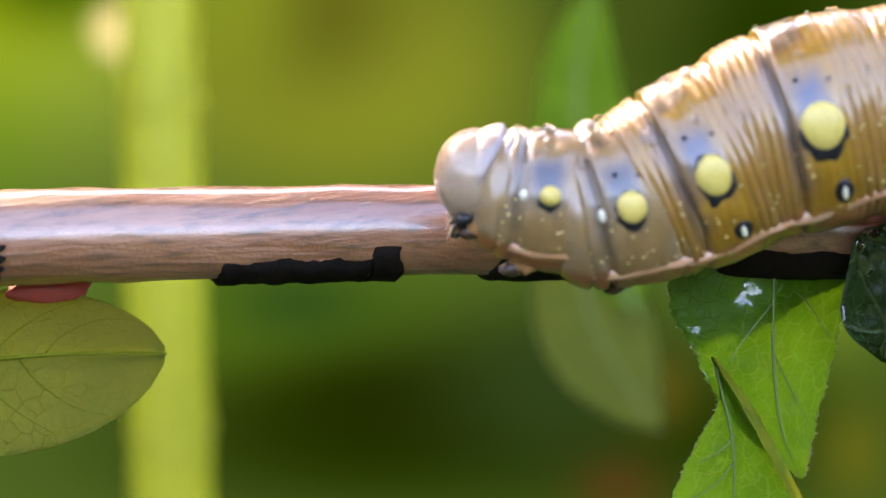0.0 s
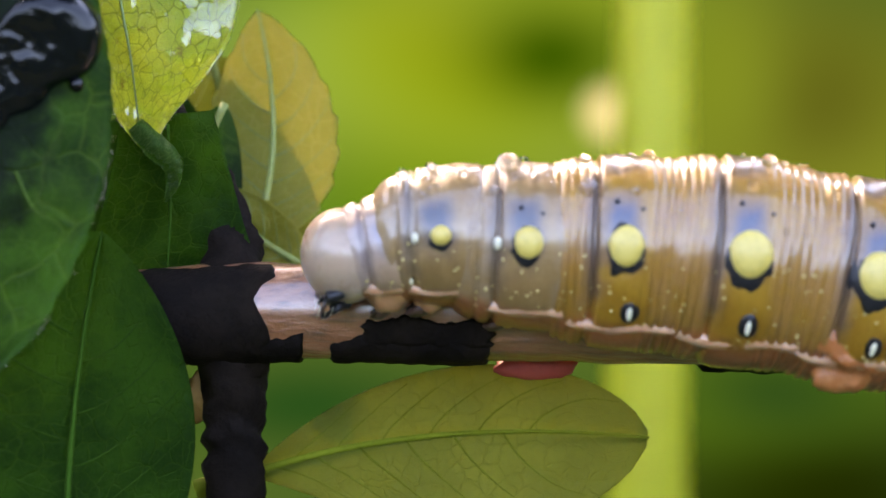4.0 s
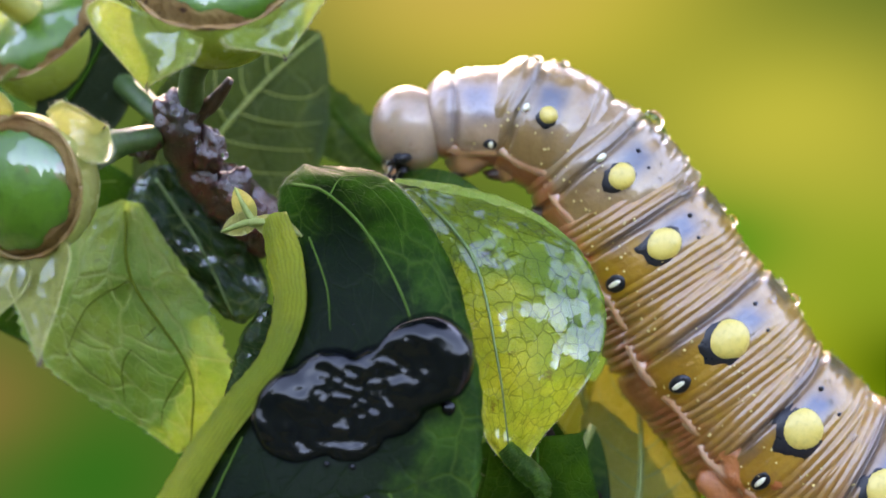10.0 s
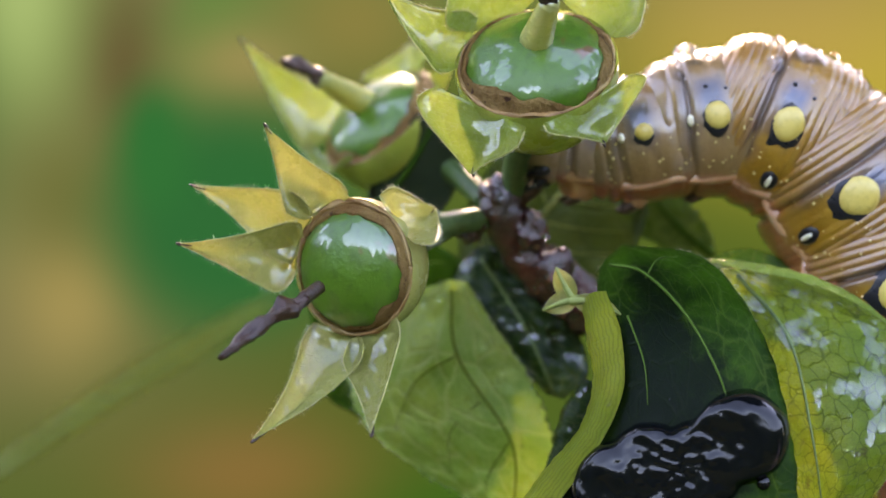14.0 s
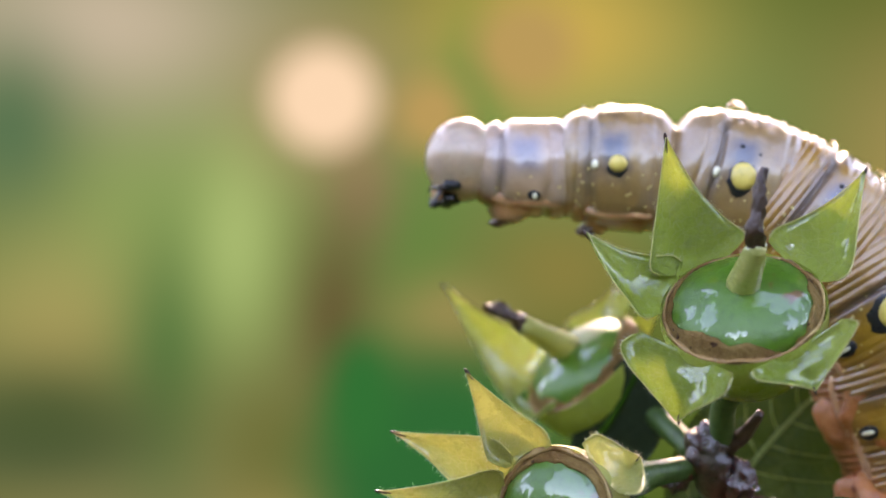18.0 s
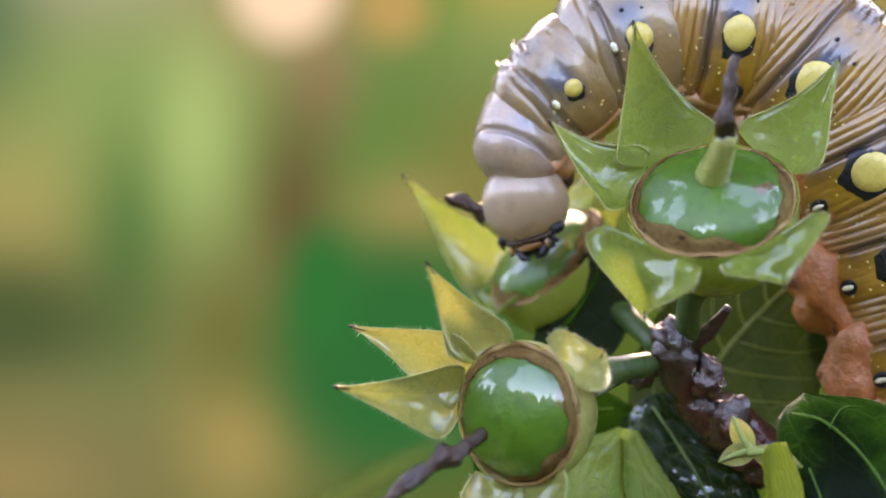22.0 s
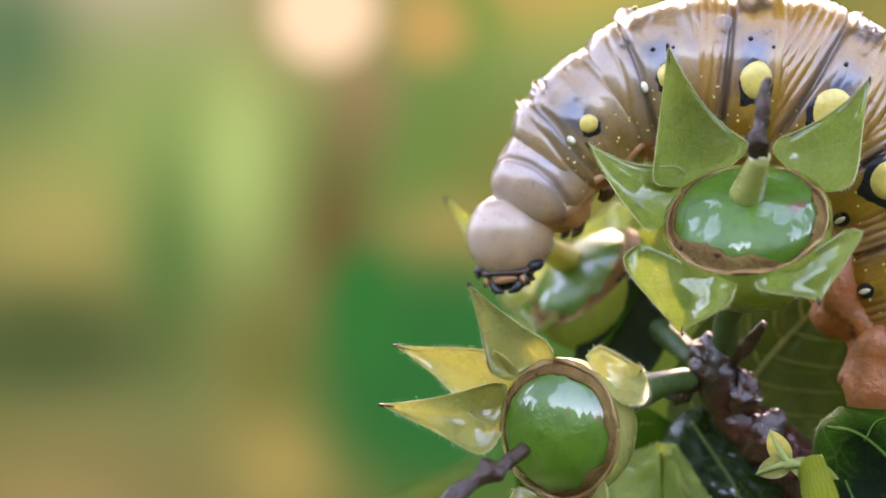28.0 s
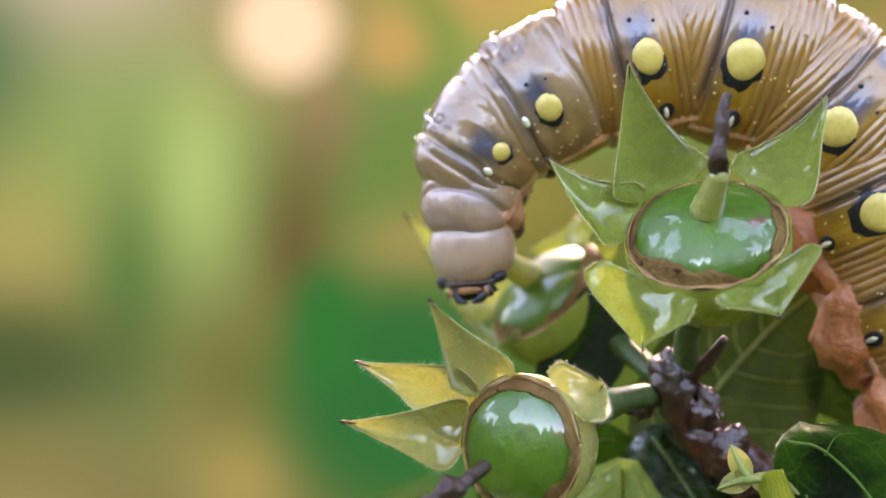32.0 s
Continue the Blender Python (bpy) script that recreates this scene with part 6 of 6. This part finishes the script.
    gait.append((21.0, 0.75, [(-39.6, 150.6, 21.4, 10), (-39.3, 150.1, 25.8, 30), (-36.8, 150.5, 29.7, 28), (-30.7, 152.1, 33.1, 22), (-24.6, 154.1, 33.4, 20), (-19.6, 156.2, 30.5, 16), (-16.2, 158.2, 24.7, 13), (-13.7, 159.8, 18.4, 10), (-11.9, 161.3, 11.7, 6)]))
    gait.append((21.5, 0.75, [(-40.2, 150.5, 22.3, 10), (-40.4, 150.0, 26.5, 30), (-37.5, 150.5, 29.9, 30), (-32.2, 151.9, 33.2, 22), (-25.5, 154.0, 33.8, 20), (-20.1, 156.1, 30.7, 16), (-16.3, 158.1, 24.7, 13), (-13.8, 159.7, 18.4, 10), (-11.9, 161.1, 12.1, 6)]))
    gait.append((22.0, 0.75, [(-40.2, 153.4, 22.6, 10), (-39.9, 152.9, 27.5, 30), (-37.2, 153.3, 30.9, 32), (-32.2, 154.4, 34.3, 22), (-25.2, 156.4, 35.2, 20), (-19.2, 158.6, 32.1, 16), (-14.9, 160.7, 25.4, 13), (-12.6, 162.3, 18.7, 10), (-10.8, 163.7, 11.9, 6)]))
    gait.append((22.5, 0.70, [(-40.6, 151.4, 23.4, 10), (-40.2, 150.9, 28.1, 28), (-37.6, 151.2, 31.5, 30), (-32.2, 152.5, 34.4, 22), (-25.7, 154.3, 35.3, 20), (-19.2, 156.6, 32.2, 16), (-14.1, 158.9, 25.4, 13), (-11.7, 160.5, 19.1, 10), (-9.8, 161.9, 12.4, 6)]))
    gait.append((23.0, 0.65, [(-41.7, 152.5, 23.0, 10), (-41.0, 152.0, 28.1, 26), (-38.2, 152.5, 31.1, 28), (-32.4, 153.7, 34.2, 22), (-26.4, 155.4, 34.4, 20), (-20.6, 157.4, 32.1, 16), (-13.9, 160.2, 25.4, 13), (-11.2, 161.8, 19.0, 10), (-9.0, 163.3, 12.3, 6)]))
    gait.append((23.5, 0.85, [(-41.3, 150.5, 21.3, 7), (-38.5, 150.8, 25.7, 26), (-36.4, 150.9, 29.3, 27), (-31.2, 152.0, 33.1, 22), (-25.0, 153.7, 33.7, 20), (-19.0, 155.7, 31.6, 16), (-13.3, 158.1, 25.5, 13), (-10.5, 159.7, 19.2, 10), (-8.3, 161.2, 12.5, 6)]))
    gait.append((24.0, 0.85, [(-41.5, 150.1, 20.9, 5), (-39.1, 150.2, 25.5, 26), (-37.0, 150.4, 29.0, 26), (-31.7, 151.6, 32.8, 22), (-25.4, 153.4, 33.3, 20), (-19.4, 155.5, 31.2, 16), (-13.9, 157.9, 25.4, 13), (-11.3, 159.6, 18.9, 10), (-9.1, 161.1, 12.2, 6)]))
    gait.append((25.0, 0.86, [(-42.7, 148.5, 20.6, 5), (-40.3, 148.7, 25.3, 26), (-37.9, 149.0, 28.7, 26), (-32.3, 150.4, 32.5, 22), (-26.2, 152.3, 33.3, 20), (-20.0, 154.5, 31.2, 16), (-15.8, 156.6, 25.7, 13), (-13.2, 158.3, 19.5, 10), (-11.2, 159.8, 12.7, 6)]))
    gait.append((26.5, 0.87, [(-43.1, 147.7, 20.9, 5), (-40.5, 147.9, 25.3, 26), (-38.0, 148.3, 28.8, 26), (-32.4, 149.7, 32.3, 22), (-26.3, 151.6, 32.9, 20), (-20.4, 153.8, 31.0, 16), (-16.0, 156.0, 25.8, 13), (-13.6, 157.6, 19.5, 10), (-11.7, 159.1, 12.8, 6)]))
    gait.append((27.5, 0.87, [(-42.8, 147.6, 21.1, 5), (-40.1, 147.9, 25.4, 26), (-37.5, 148.3, 28.9, 26), (-31.9, 149.7, 32.3, 22), (-25.7, 151.7, 32.6, 20), (-20.2, 153.7, 30.9, 16), (-15.5, 155.9, 25.9, 13), (-13.4, 157.5, 19.6, 10), (-11.4, 159.0, 12.9, 6)]))
    gait.append((28.0, 0.88, [(-42.9, 147.9, 20.9, 5), (-40.0, 148.3, 25.3, 26), (-37.4, 148.7, 28.7, 26), (-31.7, 150.1, 32.1, 22), (-25.8, 152.0, 32.4, 20), (-20.2, 154.0, 30.6, 16), (-15.6, 156.2, 25.6, 13), (-13.4, 157.8, 19.3, 10), (-11.4, 159.3, 12.6, 6)]))
    gait.append((29.0, 0.88, [(-43.2, 147.8, 21.1, 5), (-40.4, 148.1, 25.5, 26), (-37.7, 148.5, 28.9, 26), (-32.1, 149.9, 32.5, 22), (-25.9, 151.8, 33.2, 20), (-20.1, 154.0, 31.2, 16), (-15.4, 156.2, 26.2, 13), (-13.2, 157.8, 20.0, 10), (-11.1, 159.3, 13.3, 6)]))
    gait.append((30.0, 0.89, [(-42.5, 149.9, 21.0, 5), (-40.5, 150.0, 25.4, 28), (-38.4, 150.0, 29.8, 32), (-33.2, 151.1, 33.9, 25), (-26.6, 152.9, 35.7, 24), (-21.3, 154.7, 34.8, 20), (-16.0, 157.0, 29.9, 16), (-13.0, 158.8, 23.5, 12), (-10.5, 160.5, 16.3, 8)]))
    gait.append((31.0, 0.89, [(-43.7, 150.8, 20.8, 5), (-42.6, 150.6, 24.9, 30), (-41.9, 150.3, 28.9, 42), (-37.7, 150.9, 33.6, 32), (-31.7, 152.3, 36.7, 26), (-25.5, 154.4, 35.8, 21), (-19.6, 156.9, 31.0, 17), (-15.8, 158.9, 24.8, 13), (-12.4, 161.0, 17.5, 8)]))
    gait.append((32.0, 0.90, [(-43.5, 150.4, 21.6, 5), (-43.3, 149.8, 25.8, 30), (-42.4, 149.6, 29.1, 45), (-38.4, 150.4, 32.6, 38), (-30.9, 152.2, 35.9, 28), (-23.6, 154.4, 36.1, 23), (-16.5, 157.2, 31.2, 18), (-13.3, 159.2, 24.6, 14), (-10.7, 161.0, 17.3, 9)]))
    home = caterpillar.location
    tracks = [[] for _ in body_pieces]
    for t, face, nodes in gait:
        pts = [Vector(q[:3]) for q in nodes]
        rolls = [q[3] for q in nodes]
        step = (pts[-1] - pts[-2]).normalized()
        while len(pts) < len(body_pieces):
            step = (step + Vector((0.12, 0.0, -0.02))).normalized()
            pts.append(pts[-1] + step * 7.4)
            rolls.append(0)
        for i, p in enumerate(pts):
            rise = max(0.0, (pts[0] - pts[1]).normalized().z)
            ahead = pts[i - 1] if i else pts[0] + (pts[0] - pts[1]) * 0.7 + Vector((0, 0, -1.2 - 4.0 * rise))
            behind = pts[i + 1] if i + 1 < len(pts) else p * 2 - pts[i - 1]
            x = (ahead - behind).normalized()
            z = Vector((0, 1, 0)).cross(x).normalized()
            z = (z - x * z.dot(x)).normalized()
            if i < 2:
                # the head, and half of it the neck, turns its face to the camera
                f = face * (1 - 0.55 * i)
                x = x.lerp(Vector((-0.15, -0.9, -0.35)), f).normalized()
                z = z.lerp(Vector((0, 0, 1)), f)
                z = (z - x * z.dot(x)).normalized()
            y = z.cross(x)
            a = radians(rolls[i])
            z = z * math.cos(a) + y * math.sin(a)
            y = z.cross(x)
            m = Matrix((x, y, z)).transposed().to_4x4()
            m.translation = p * MM - home
            tracks[i].append((t, m))
    for piece, rows in zip(body_pieces, tracks):
        walk(piece, rows)


motions()
